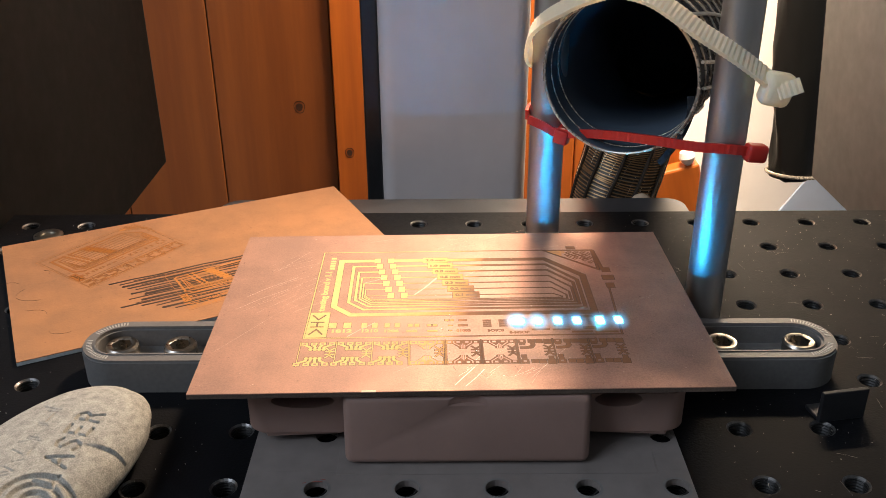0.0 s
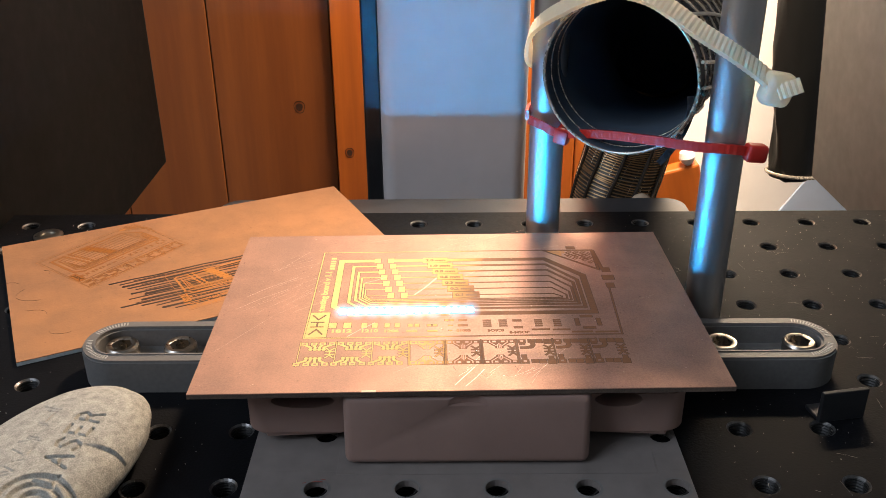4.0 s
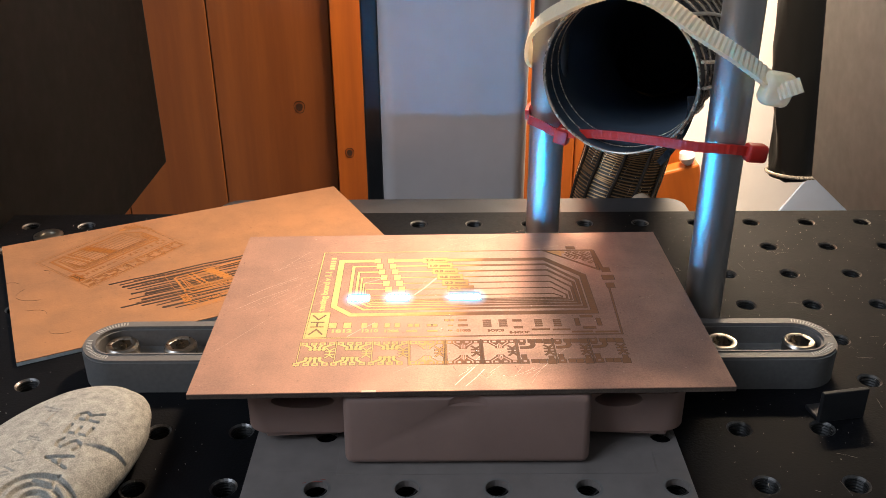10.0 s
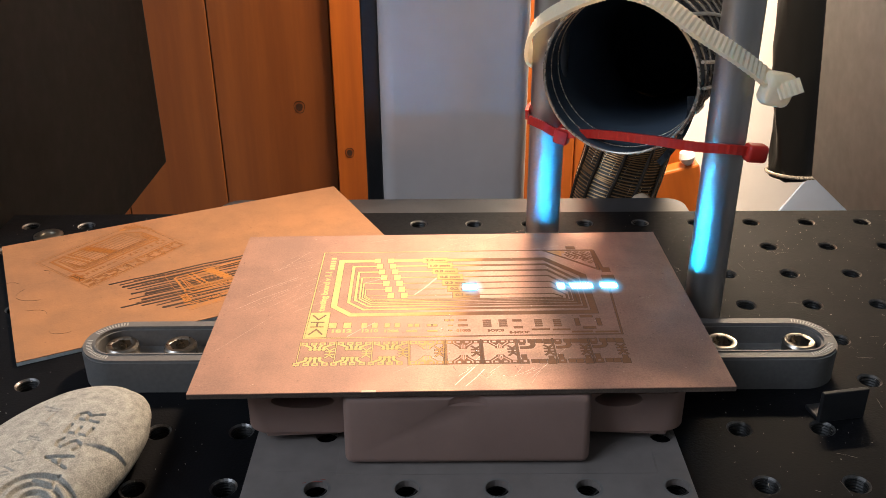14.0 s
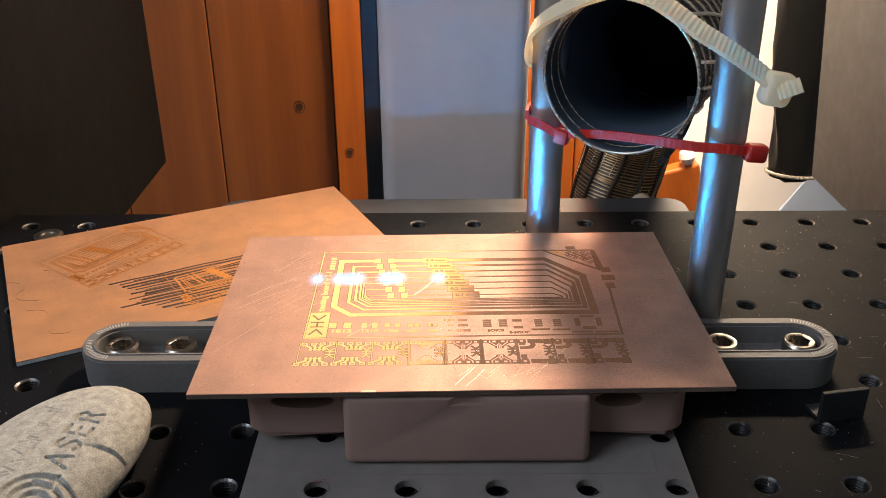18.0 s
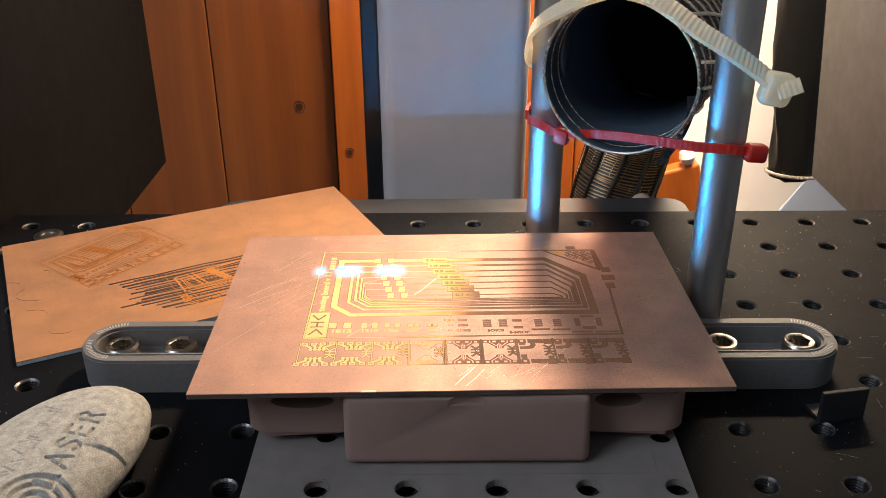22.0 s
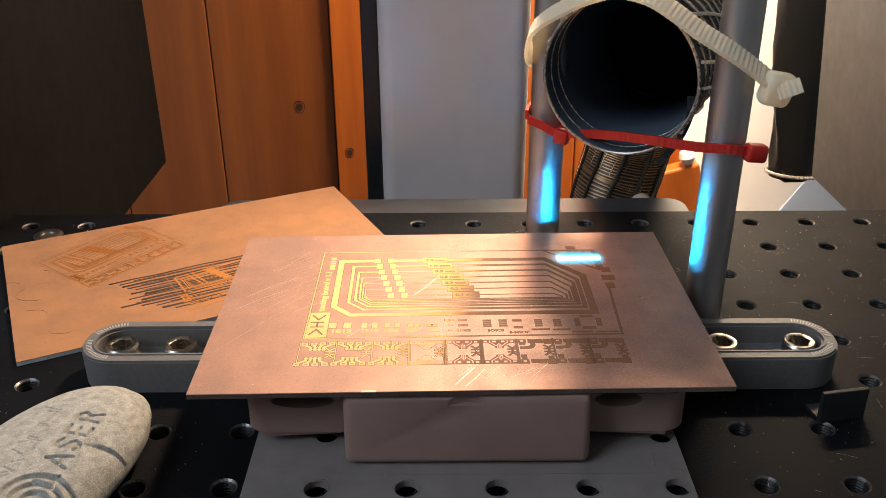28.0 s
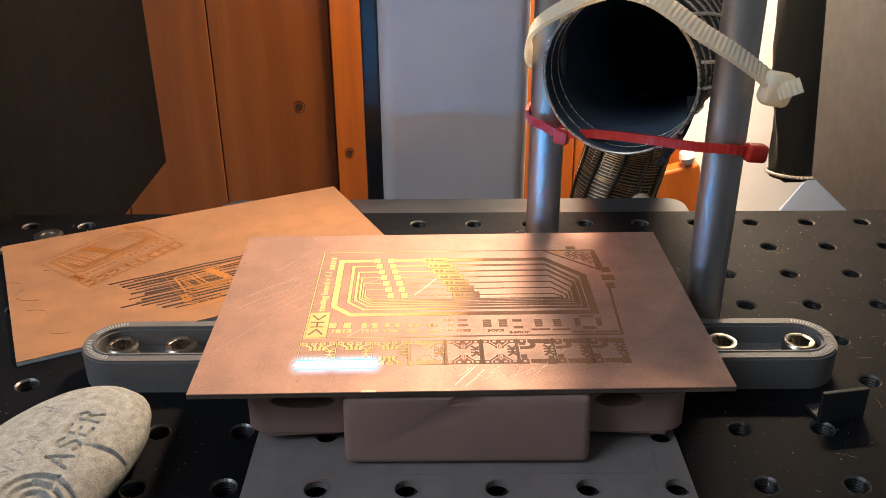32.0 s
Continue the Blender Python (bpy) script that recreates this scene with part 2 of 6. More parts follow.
RED_STAIN = mat("dull_red_stain", (0.22, 0.06, 0.045), 0.6, 0, 0.4, 900)
CORK = mat("pale_cork", (0.50, 0.36, 0.24), 0.7, 0, 0.2, 400)
SPOT_CORE = glow_mat("laser_core", (0.80, 0.97, 1.0), 2.6, None)
SPOT_FIN = glow_mat("laser_light_fin", (0.002, 0.41, 1.0), 80000.0, None)
SPOT_HALO = glow_mat("laser_halo", (0.06, 0.56, 1.0), 0.48, (1 / 0.0039, 1 / 0.0064, 0))
SPOT_RIM = glow_mat("laser_rim", (0.26, 0.76, 1.0), 1.5, None)


# ---- mesh helpers ----
def solid(name, bm, material, parent=None, label="", smooth=False):
    me = bpy.data.meshes.new(name)
    bm.normal_update()
    bm.to_mesh(me)
    bm.free()
    mats = material if isinstance(material, (list, tuple)) else [material]
    for m in mats:
        me.materials.append(m)
    if smooth:
        me.polygons.foreach_set("use_smooth", [True] * len(me.polygons))
        me.set_sharp_from_angle(angle=radians(38))
    ob = new(name, me)
    if parent:
        ob.parent = parent
    if label:
        ob["label"] = label
    return ob


def part(name, bm, material, parent, label="", smooth=False):
    return solid(name, bm, material, parent, label, smooth)


def thing(name, m, label, category, group="", kind=""):
    ob = new(name)
    ob.empty_display_size = 0.005
    ob.matrix_world = m
    return tagged(ob, label, category, group, kind)


def at(x, y, z, rx=0, ry=0, rz=0):
    return pose(x * K, y * K, z * K, rx, ry, rz)


def box(bm, x0, x1, y0, y1, z0, z1, bevel=0.0, seg=2, m=None):
    made = bmesh.ops.create_cube(bm, size=1.0)["verts"]
    for v in made:
        v.co = Vector(((x0 + x1) / 2 + v.co.x * (x1 - x0), (y0 + y1) / 2 + v.co.y * (y1 - y0), (z0 + z1) / 2 + v.co.z * (z1 - z0))) * K
    if bevel:
        es = list({e for v in made for e in v.link_edges})
        made = [v for v in bmesh.ops.bevel(bm, geom=es, offset=bevel * K, segments=seg, profile=0.5, affect="EDGES")["verts"]]
    if m:
        bmesh.ops.transform(bm, matrix=m, verts=made)
    return made


def boxed(*a, **k):
    bm = bmesh.new()
    box(bm, *a, **k)
    return bm


def lathe(bm, profile, n=32, m=None, close=True):
    """A body of revolution about z from (radius, height) pairs, millimetres."""
    rings = []
    for r, z in profile:
        rings.append([bm.verts.new((r * K * math.cos(a), r * K * math.sin(a), z * K)) for a in (2 * math.pi * i / n for i in range(n))])
    for a, b in zip(rings, rings[1:]):
        for i in range(n):
            bm.faces.new((a[i], a[(i + 1) % n], b[(i + 1) % n], b[i]))
    if close:
        bm.faces.new(list(reversed(rings[0])))
        bm.faces.new(rings[-1])
    if m:
        bmesh.ops.transform(bm, matrix=m, verts=[v for r in rings for v in r])
    return rings


def prism(bm, outline, z0, z1):
    """A flat outline (list of x, y in millimetres, anticlockwise) raised from z0 to z1."""
    lo = [bm.verts.new((x * K, y * K, z0 * K)) for x, y in outline]
    hi = [bm.verts.new((x * K, y * K, z1 * K)) for x, y in outline]
    n = len(outline)
    bm.faces.new(list(reversed(lo)))
    bm.faces.new(hi)
    for i in range(n):
        bm.faces.new((lo[i], lo[(i + 1) % n], hi[(i + 1) % n], hi[i]))


def stadium(x0, x1, r, n=14):
    """The outline of a bar along x with round ends whose centres are x0 and x1."""
    right = [(x1 + r * math.sin(a), -r * math.cos(a)) for a in (math.pi * i / n for i in range(n + 1))]
    left = [(x0 - r * math.sin(a), r * math.cos(a)) for a in (math.pi * i / n for i in range(n + 1))]
    return right + left


def ring_prism(bm, outer, inner, z0, z1):
    """A closed band between two outlines with the same number of points."""
    n = len(outer)
    vs = [[bm.verts.new((x * K, y * K, z * K)) for x, y in o] for o, z in ((outer, z0), (outer, z1), (inner, z1), (inner, z0))]
    for a, b in zip(vs, vs[1:] + vs[:1]):
        for i in range(n):
            bm.faces.new((a[i], a[(i + 1) % n], b[(i + 1) % n], b[i]))


def sweep(bm, points, r, n=10, flat=1.0, closed=False, cap=True):
    """A tube (or a band, flat < 1) along points in millimetres."""
    pts = [Vector(p) for p in points]
    rings, up = [], Vector((0, 0, 1))
    count = len(pts)
    for i, p in enumerate(pts):
        a = pts[(i - 1) % count] if closed or i else p
        b = pts[(i + 1) % count] if closed or i < count - 1 else p
        d = (b - a).normalized()
        side = d.cross(up)
        side = side.normalized() if side.length > 1e-4 else Vector((1, 0, 0))
        nor = side.cross(d).normalized()
        rings.append([bm.verts.new((p + side * (r * math.cos(t)) + nor * (r * flat * math.sin(t))) * K) for t in (2 * math.pi * j / n for j in range(n))])
    pairs = list(zip(rings, rings[1:])) + ([(rings[-1], rings[0])] if closed else [])
    for a, b in pairs:
        for j in range(n):
            bm.faces.new((a[j], a[(j + 1) % n], b[(j + 1) % n], b[j]))
    if cap and not closed:
        bm.faces.new(list(reversed(rings[0])))
        bm.faces.new(rings[-1])


def lettering(name, text, size, m, material, parent, deep=0.02, stretch=1.0):
    """Words in the built-in font as a mesh, at the pose m in the parent's space (millimetres)."""
    cu = bpy.data.curves.new(name, "FONT")
    cu.body, cu.size, cu.extrude, cu.align_x, cu.align_y = text, size * K, deep * K, "CENTER", "CENTER"
    cu.resolution_u, cu.offset = 3, size * K * 0.05
    tmp = new(name, cu)
    me = bpy.data.meshes.new_from_object(tmp.evaluated_get(bpy.context.evaluated_depsgraph_get()))
    bpy.data.objects.remove(tmp)
    bpy.data.curves.remove(cu)
    me.transform(m @ Matrix.Diagonal((stretch, 1, 1, 1)))
    me.materials.clear()
    me.materials.append(material)
    ob = new(name, me)
    ob.parent = parent
    return ob


def fitted(text, u, v, wide, high, material, parent, z, deep, turn=0.0, name="lettering"):
    """Words whose outline fills a box of that width and height round (u, v), in millimetres."""
    ob = lettering(name, text, 10, Matrix.Identity(4), material, parent, 1.0)
    co = np.array([w.co[:] for w in ob.data.vertices])
    lo, hi = co.min(0), co.max(0)
    s = [wide * K / (hi[0] - lo[0]), high * K / (hi[1] - lo[1]), deep * K / (hi[2] - lo[2])]
    mid = (lo + hi) / 2
    ob.data.transform(at(u, v, z + deep / 2, 0, 0, turn) @ Matrix.Diagonal((*s, 1)) @ Matrix.Translation((-mid[0], -mid[1], -mid[2])))
    return ob


# ---- the setting ----
def slab(name, x0, x1, y0, y1, z0, z1, material, bevel=0.0):
    return tagged(solid(name, boxed(x0, x1, y0, y1, z0, z1, bevel=bevel), material), kind="structure")


def setting():
    slab("floor", -2200, 2200, -2600, 1200, -820, -780, CONCRETE)
    slab("ceiling", -2200, 2200, -2600, 1200, 1700, 1740, WALL_WHITE)
    slab("wall_south", -2200, 2200, -2640, -2600, -820, 1740, WALL_WHITE)
    slab("wall_west", -2240, -2200, -2600, 1200, -820, 1740, WALL_WHITE)
    slab("wall_east", 2200, 2240, -2600, 1200, -820, 1740, WALL_WHITE)
    slab("wall_north", -2200, 2200, 460, 500, -820, 1740, WALL_WHITE)


setting()


def workbench():
    """The plain bench that carries the machine; the breadboard stands on it on four blocks."""
    ob = thing("workbench", at(41, -181, -780), "plain grey workbench under the machine", "workbench")
    part("worktop", boxed(-229.5, 229.5, -299, 299, 694, 719.9, bevel=1), BENCH, ob)
    for x in (-205, 205):
        for y in (-270, 270):
            part("leg", boxed(x - 20, x + 20, y - 20, y + 20, 0, 693.9, bevel=1), BENCH, ob)


workbench()


def breadboard():
    """A drilled metal table top: one cell with a chamfered, threaded hole for every 25 mm."""
    ob = thing("optical_breadboard", at(0, 0, 0), "black anodised metal breadboard with rows of threaded holes", "table")
    bm = bmesh.new()
    x0, x1, y0, y1, n = -187.5, 262.5, -287.5, 12.5, 20
    profile = [(3.9, 0.0), (3.3, -0.5)]
    for k in range(9):
        profile += [(3.05, -0.8 - k), (3.35, -1.3 - k)]
    for ix in range(18):
        for iy in range(12):
            cx, cy = -175 + ix * 25, -275 + iy * 25
            sq = []
            for i in range(n):
                a = 2 * math.pi * (i + 0.5) / n
                c, s = math.cos(a), math.sin(a)
                k = 12.5 / max(abs(c), abs(s))
                sq.append((cx + c * k, cy + s * k))
            outer = [bm.verts.new((x * K, y * K, 0)) for x, y in sq]
            cor = [bm.verts.new(((cx + sx * 12.5) * K, (cy + sy * 12.5) * K, 0)) for sx, sy in ((1, 1), (-1, 1), (-1, -1), (1, -1))]
            rings = []
            for r, z in profile:
                rings.append([bm.verts.new(((cx + r * math.cos(2 * math.pi * (i + 0.5) / n)) * K, (cy + r * math.sin(2 * math.pi * (i + 0.5) / n)) * K, z * K)) for i in range(n)])
            for i in range(n):
                j = (i + 1) % n
                bm.faces.new((outer[i], outer[j], rings[0][j], rings[0][i]))
            for a, b in zip(rings, rings[1:]):
                for i in range(n):
                    j = (i + 1) % n
                    f = bm.faces.new((a[i], a[j], b[j], b[i]))
                    f.material_index = 1 if a is rings[0] else 3
            f = bm.faces.new(list(reversed(rings[-1])))
            f.material_index = 2
            for q, c in enumerate(cor):
                lo = None
                for i in range(n):
                    j = (i + 1) % n
                    a, b = sq[i], sq[j]
                    ca = (c.co.x / K, c.co.y / K)
                    on = lambda p: abs(p[0] - ca[0]) < 0.01 or abs(p[1] - ca[1]) < 0.01
                    if on(a) and on(b) and abs(a[0] - b[0]) > 0.01 and abs(a[1] - b[1]) > 0.01:
                        lo = (i, j)
                if lo:
                    bm.faces.new((outer[lo[0]], c, outer[lo[1]]))
    bmesh.ops.remove_doubles(bm, verts=bm.verts, dist=0.00002)
    part("top", bm, [ANODISED, HOLE, BLACK, THREAD], ob)
    bm = bmesh.new()
    vs = [bm.verts.new((x * K, y * K, z * K)) for z in (0, -12.7) for x, y in ((x0, y0), (x1, y0), (x1, y1), (x0, y1))]
    for i in range(4):
        j = (i + 1) % 4
        bm.faces.new((vs[i], vs[i + 4], vs[j + 4], vs[j]))
    bm.faces.new(vs[4:])
    part("side", bm, ANODISED, ob)
    for x in (-170, 245):
        for y in (-270, -5):
            part("foot", boxed(x - 12, x + 12, y - 12, y + 12, -60, -12.8, bevel=0.5), BLACK, ob)
    return ob


breadboard()


def back_plate():
    """The dark plate behind the breadboard, with round corners."""
    ob = thing("mounting_plate", at(16, 13, -1), "dark grey metal plate with rounded corners behind the breadboard", "plate")
    r, w, d = 9, 110, 18
    arc = lambda cx, cy, a0: [(cx + r * math.cos(radians(a0 + 10 * i)), cy + r * math.sin(radians(a0 + 10 * i))) for i in range(10)]
    outline = [(-w, 0), (w, 0)] + arc(w - r, d - r, 0) + arc(-w + r, d - r, 90)
    bm = bmesh.new()
    prism(bm, outline, -11, 0)
    part("plate", bm, PLATE, ob)


back_plate()


def side_panels():
    """Enclosure sides of grey sheet along the table's sides; their lower edge hangs free behind it."""
    for x, y, z, lean in ((-190, 245, -61, 0), (282, 245, -75, -5.5)):
        s = -1 if x < 0 else 1
        ob = thing("enclosure_panel", at(x, y, z, 0, lean, 0), ("dark" if s < 0 else "light") + " grey sheet side panel of the machine enclosure", "panel", "enclosure sides")
        part("sheet", boxed(min(0, s * 3), max(0, s * 3), -262, 0, 0, 520, bevel=0.4), WALL_SHADED if s < 0 else WALL_GREY, ob)
        part("edge_trim", boxed(min(s * 0.2, s * 2.8), max(s * 0.2, s * 2.8), 0.02, 1.5, 0, 520, bevel=0.5), BLACK, ob, "black edge trim")


side_panels()


def column():
    ob = thing("machine_column", at(14, 73, -60), "smooth grey metal column of the machine with dark side", "column")
    part("face", boxed(-35, 41, 0, 40, 0, 480, bevel=8, seg=8), PANEL, ob, smooth=True)
    # black strip: the shade on the column's side face put into colour
    part("side_strip", boxed(-44, -35.2, 12, 40, 0, 480, bevel=1), BLACK, ob, "black strip for the column's shaded side face")


column()


def pine_wall():
    ob = thing("pine_cupboard", at(0, 320, -500), "varnished orange pine cupboard of vertical planks with knots", "cupboard")
    edges = (-420, -330, -250, -167.5, -74.5, -49)
    for i, (a, b) in enumerate(zip(edges, edges[1:])):
        y = 0 if i < 4 else -4
        part("plank", boxed(a + 0.4, b - 0.4, y, y + 22, -279, 1300, bevel=0.8), PINE if i < 4 else PINE_LIT, ob)
    part("backing", boxed(-420, -49, 22.1, 32, -279, 1300), PINE, ob)
    for a, b in ((76, 118), (118, 162), (162, 206)):
        part("plank", boxed(a + 0.3, b - 0.3, 0, 18, -279, 1300 if a < 110 else 440, bevel=1.5), PINE_LIT, ob)
    for x, z, r, y in ((-102.4, 456.7, 6.0, -0.1), (-64, 419.5, 5.0, -4.1)):
        bm = bmesh.new()
        rim = [(r * (0.72 + 0.05 * math.sin(3 * t)) * math.cos(t), r * (0.9 + 0.06 * math.cos(2 * t)) * math.sin(t)) for t in (2 * math.pi * i / 24 for i in range(24))]
        prism(bm, [(x * 0.62, y * 0.62) for x, y in rim], 0, 0.12)
        ring_prism(bm, [(x * 1.02, y * 1.02) for x, y in rim], [(x * 0.9, y * 0.9) for x, y in rim], 0, 0.08)
        bmesh.ops.rotate(bm, verts=bm.verts, matrix=Matrix.Rotation(radians(90), 3, "X"))
        knot = part("knot", bm, KNOT, ob, "dark brown ringed knot", smooth=True)
        knot.location = (x * K, y * K, z * K)
    return ob


pine_wall()


def stool():
    ob = thing("pine_support", at(280, 296, -377, 0, -15, 0), "orange pine upright with a white knob on top", "upright")
    part("post", boxed(-28, 12, 0, 16, -408, 300, bevel=2), PINE_LIT, ob)
    bm = bmesh.new()
    lathe(bm, [(2, 0), (5, 3), (6.5, 7), (5, 11.5), (2, 13)], 20, at(4, 4, 300))
    part("knob", bm, WALL_WHITE, ob, "white plastic knob", smooth=True)


stool()


# added sheet: bluish daylight on the white wall put into its colour
def daylight_sheet():
    ob = thing("daylight_patch", at(346, 440, -183, 0, 33, 0), "pale blue sheet standing in for daylight on the white wall", "board")
    part("sheet", boxed(0, 150, 0, 3, -60, 150, bevel=0.3), DAYLIGHT_BLUE, ob)


daylight_sheet()


def sleeve():
    ob = thing("hanging_sleeve", at(303, 330, -106, 0, -5.6, 0), "wrinkled black film sleeve hanging with a taped end", "sleeve")
    bm = bmesh.new()
    rnd = random.Random(4)
    rings = []
    n = 24
    for k in range(30):
        z = k * 18
        rings.append([bm.verts.new(Vector(((18.5 + 0.012 * z + 2.5 * math.sin(3 * a + z * 0.05) + 0.9 * math.sin(8 * a - z * 0.03) + rnd.uniform(-1.3, 1.3)) * math.cos(a), (12 + rnd.uniform(-1, 1)) * math.sin(a), z + 3 * math.sin(a))) * K) for a in (2 * math.pi * i / n for i in range(n))])
    for a, b in zip(rings, rings[1:]):
        for i in range(n):
            bm.faces.new((a[i], a[(i + 1) % n], b[(i + 1) % n], b[i]))
    bm.faces.new(list(reversed(rings[0])))
    part("film", bm, FOIL, ob, smooth=True)
    bm = bmesh.new()
    sweep(bm, [(22 * math.cos(a), 13 * math.sin(a), 1 - 4 * math.cos(a)) for a in (2 * math.pi * i / 20 for i in range(20))], 1.6, 8, closed=True)
    part("end_ring", bm, WIRE, ob, "dull metal end ring", smooth=True)


sleeve()


TOP = 1.6           # thickness of a copper clad board


def strip(bm, pts, w, z=TOP, h=0.026):
    """A flat track of width w along pts, mitred at its corners."""
    p = [Vector((x, y, 0)) for x, y in pts]
    left, right = [], []
    for i, c in enumerate(p):
        d0 = (c - p[i - 1]).normalized() if i else (p[1] - c).normalized()
        d1 = (p[i + 1] - c).normalized() if i < len(p) - 1 else d0
        n0, n1 = Vector((-d0.y, d0.x, 0)), Vector((-d1.y, d1.x, 0))
        mid = (n0 + n1).normalized()
        k = (w / 2) / max(0.3, mid.dot(n0))
        left.append(c + mid * k)
        right.append(c - mid * k)
    prism_pts = [(v.x, v.y) for v in right] + [(v.x, v.y) for v in reversed(left)]
    lo = [bm.verts.new((x * K, y * K, z * K)) for x, y in prism_pts]
    hi = [bm.verts.new((x * K, y * K, (z + h) * K)) for x, y in prism_pts]
    n, m = len(p), len(prism_pts)
    for i in range(n - 1):
        bm.faces.new((hi[i], hi[i + 1], hi[m - 2 - i], hi[m - 1 - i]))
    for i in range(m):
        bm.faces.new((lo[i], lo[(i + 1) % m], hi[(i + 1) % m], hi[i]))


def carve(ob, bm):
    """Cuts the shape of a closed bmesh out of a part."""
    me = bpy.data.meshes.new("cutter")
    bmesh.ops.recalc_face_normals(bm, faces=bm.faces)
    bm.to_mesh(me)
    bm.free()
    tool = new("cutter", me)
    tool.parent = ob.parent
    mod = ob.modifiers.new("carve", "BOOLEAN")
    mod.operation, mod.object, mod.solver = "DIFFERENCE", tool, "EXACT"
    bpy.context.view_layer.update()
    old = ob.data
    ob.data = bpy.data.meshes.new_from_object(ob.evaluated_get(bpy.context.evaluated_depsgraph_get()))
    ob.modifiers.clear()
    bpy.data.objects.remove(tool)
    bpy.data.meshes.remove(me)
    bpy.data.meshes.remove(old)
    ob.data.polygons.foreach_set("use_smooth", [True] * len(ob.data.polygons))
    ob.data.set_sharp_from_angle(angle=radians(38))


# ---- posts, clamps, stage ----
def posts():
    for x, y, h in ((49.6, -52, 330), (101.5, -96, 330)):
        ob = thing("post", at(x, y, 0), "brushed stainless steel round post standing on the breadboard", "post", "posts")
        bm = bmesh.new()
        lathe(bm, [(5.8, 0), (6.35, 0.6), (6.35, h - 0.6), (5.8, h)], 48)
        part("rod", bm, STEEL, ob, smooth=True)
        bm = bmesh.new()
        lathe(bm, [(9, 0.0), (9, 3.4), (8.4, 4), (6.45, 4)], 40, close=False)
        part("collar", bm, STEEL, ob, smooth=True)


posts()


def screw(parent, x, y, z, r=4.7, h=4.5):
    ob = part("screw", bmesh.new(), BOLT, parent, "bright steel hex socket screw", smooth=True)
    bm = bmesh.new()
    n = 36
    prof = [(r, 0), (r, h - 0.8), (r - 0.6, h), (3.75, h)]
    rings = lathe(bm, prof, n, close=False)
    # socket
    def ring(rr, zz):
        out = []
        for i in range(n):
            a = 2 * math.pi * i / n
            k = rr * math.cos(math.pi / 6) / math.cos((a % (math.pi / 3)) - math.pi / 6)
            out.append(bm.verts.new((k * K * math.cos(a), k * K * math.sin(a), zz * K)))
        return out
    a, b = ring(3.5, h - 0.25), ring(3.45, h - 4.4)
    for p, q in ((rings[-1], a), (a, b)):
        for i in range(n):
            bm.faces.new((p[i], p[(i + 1) % n], q[(i + 1) % n], q[i]))
    bm.faces.new(b)
    bm.to_mesh(ob.data)
    bm.free()
    ob.data.polygons.foreach_set("use_smooth", [True] * len(ob.data.polygons))
    ob.data.set_sharp_from_angle(angle=radians(35))
    ob.location = (x * K, y * K, z * K)
    return ob


def clamps():
    for x0, x1, screws, turn in ((-94.5, -10, (-94.7, -75.5), 0), (20, 127, (128, 102.5), 180)):
        ob = thing("slotted_clamp", at(0, -117.3, 0), "grey metal slotted clamp bar with rounded end screwed to the breadboard", "clamp", "slotted clamps")
        bm = bmesh.new()
        ring_prism(bm, stadium(x0, x1, 12.6, 24), stadium(x0, x1, 7.6, 24), 0.2, 11.2)
        ring_prism(bm, stadium(x0, x1, 12.1, 24), stadium(x0, x1, 8.3, 24), 11.2, 12.0)
        part("body", bm, CLAMP, ob, smooth=True)
        bm = bmesh.new()
        prism(bm, stadium(x0, x1, 7.58, 24), 0.25, 5.0)
        part("slot_floor", bm, CLAMP, ob)
        bm = bmesh.new()
        ring_prism(bm, stadium(x0, x1, 8.9, 24), stadium(x0, x1, 8.3, 24), 12.0, 12.35)
        part("inner_lip", bm, CLAMP, ob)
        end = x0 if turn == 0 else x1
        for j in range(16):
            a = radians((100 + 10.5 * j) if turn == 0 else (-80 + 10.5 * j))
            if j in (6, 7):
                continue
            bm = bmesh.new()
            for q in (-0.5, 0.5):
                box(bm, -0.85, 0.85, q - 0.22, q + 0.22, 12.0, 12.15, m=at(end + 10.3 * math.cos(a), 10.3 * math.sin(a), 0, 0, 0, math.degrees(a)))
            part("raised_mark", bm, PALE_MARK, ob, "small pale raised marks on the rim")
        for s in screws:
            screw(ob, s, -0.2, 5.0, 5.3, 5.8)


clamps()


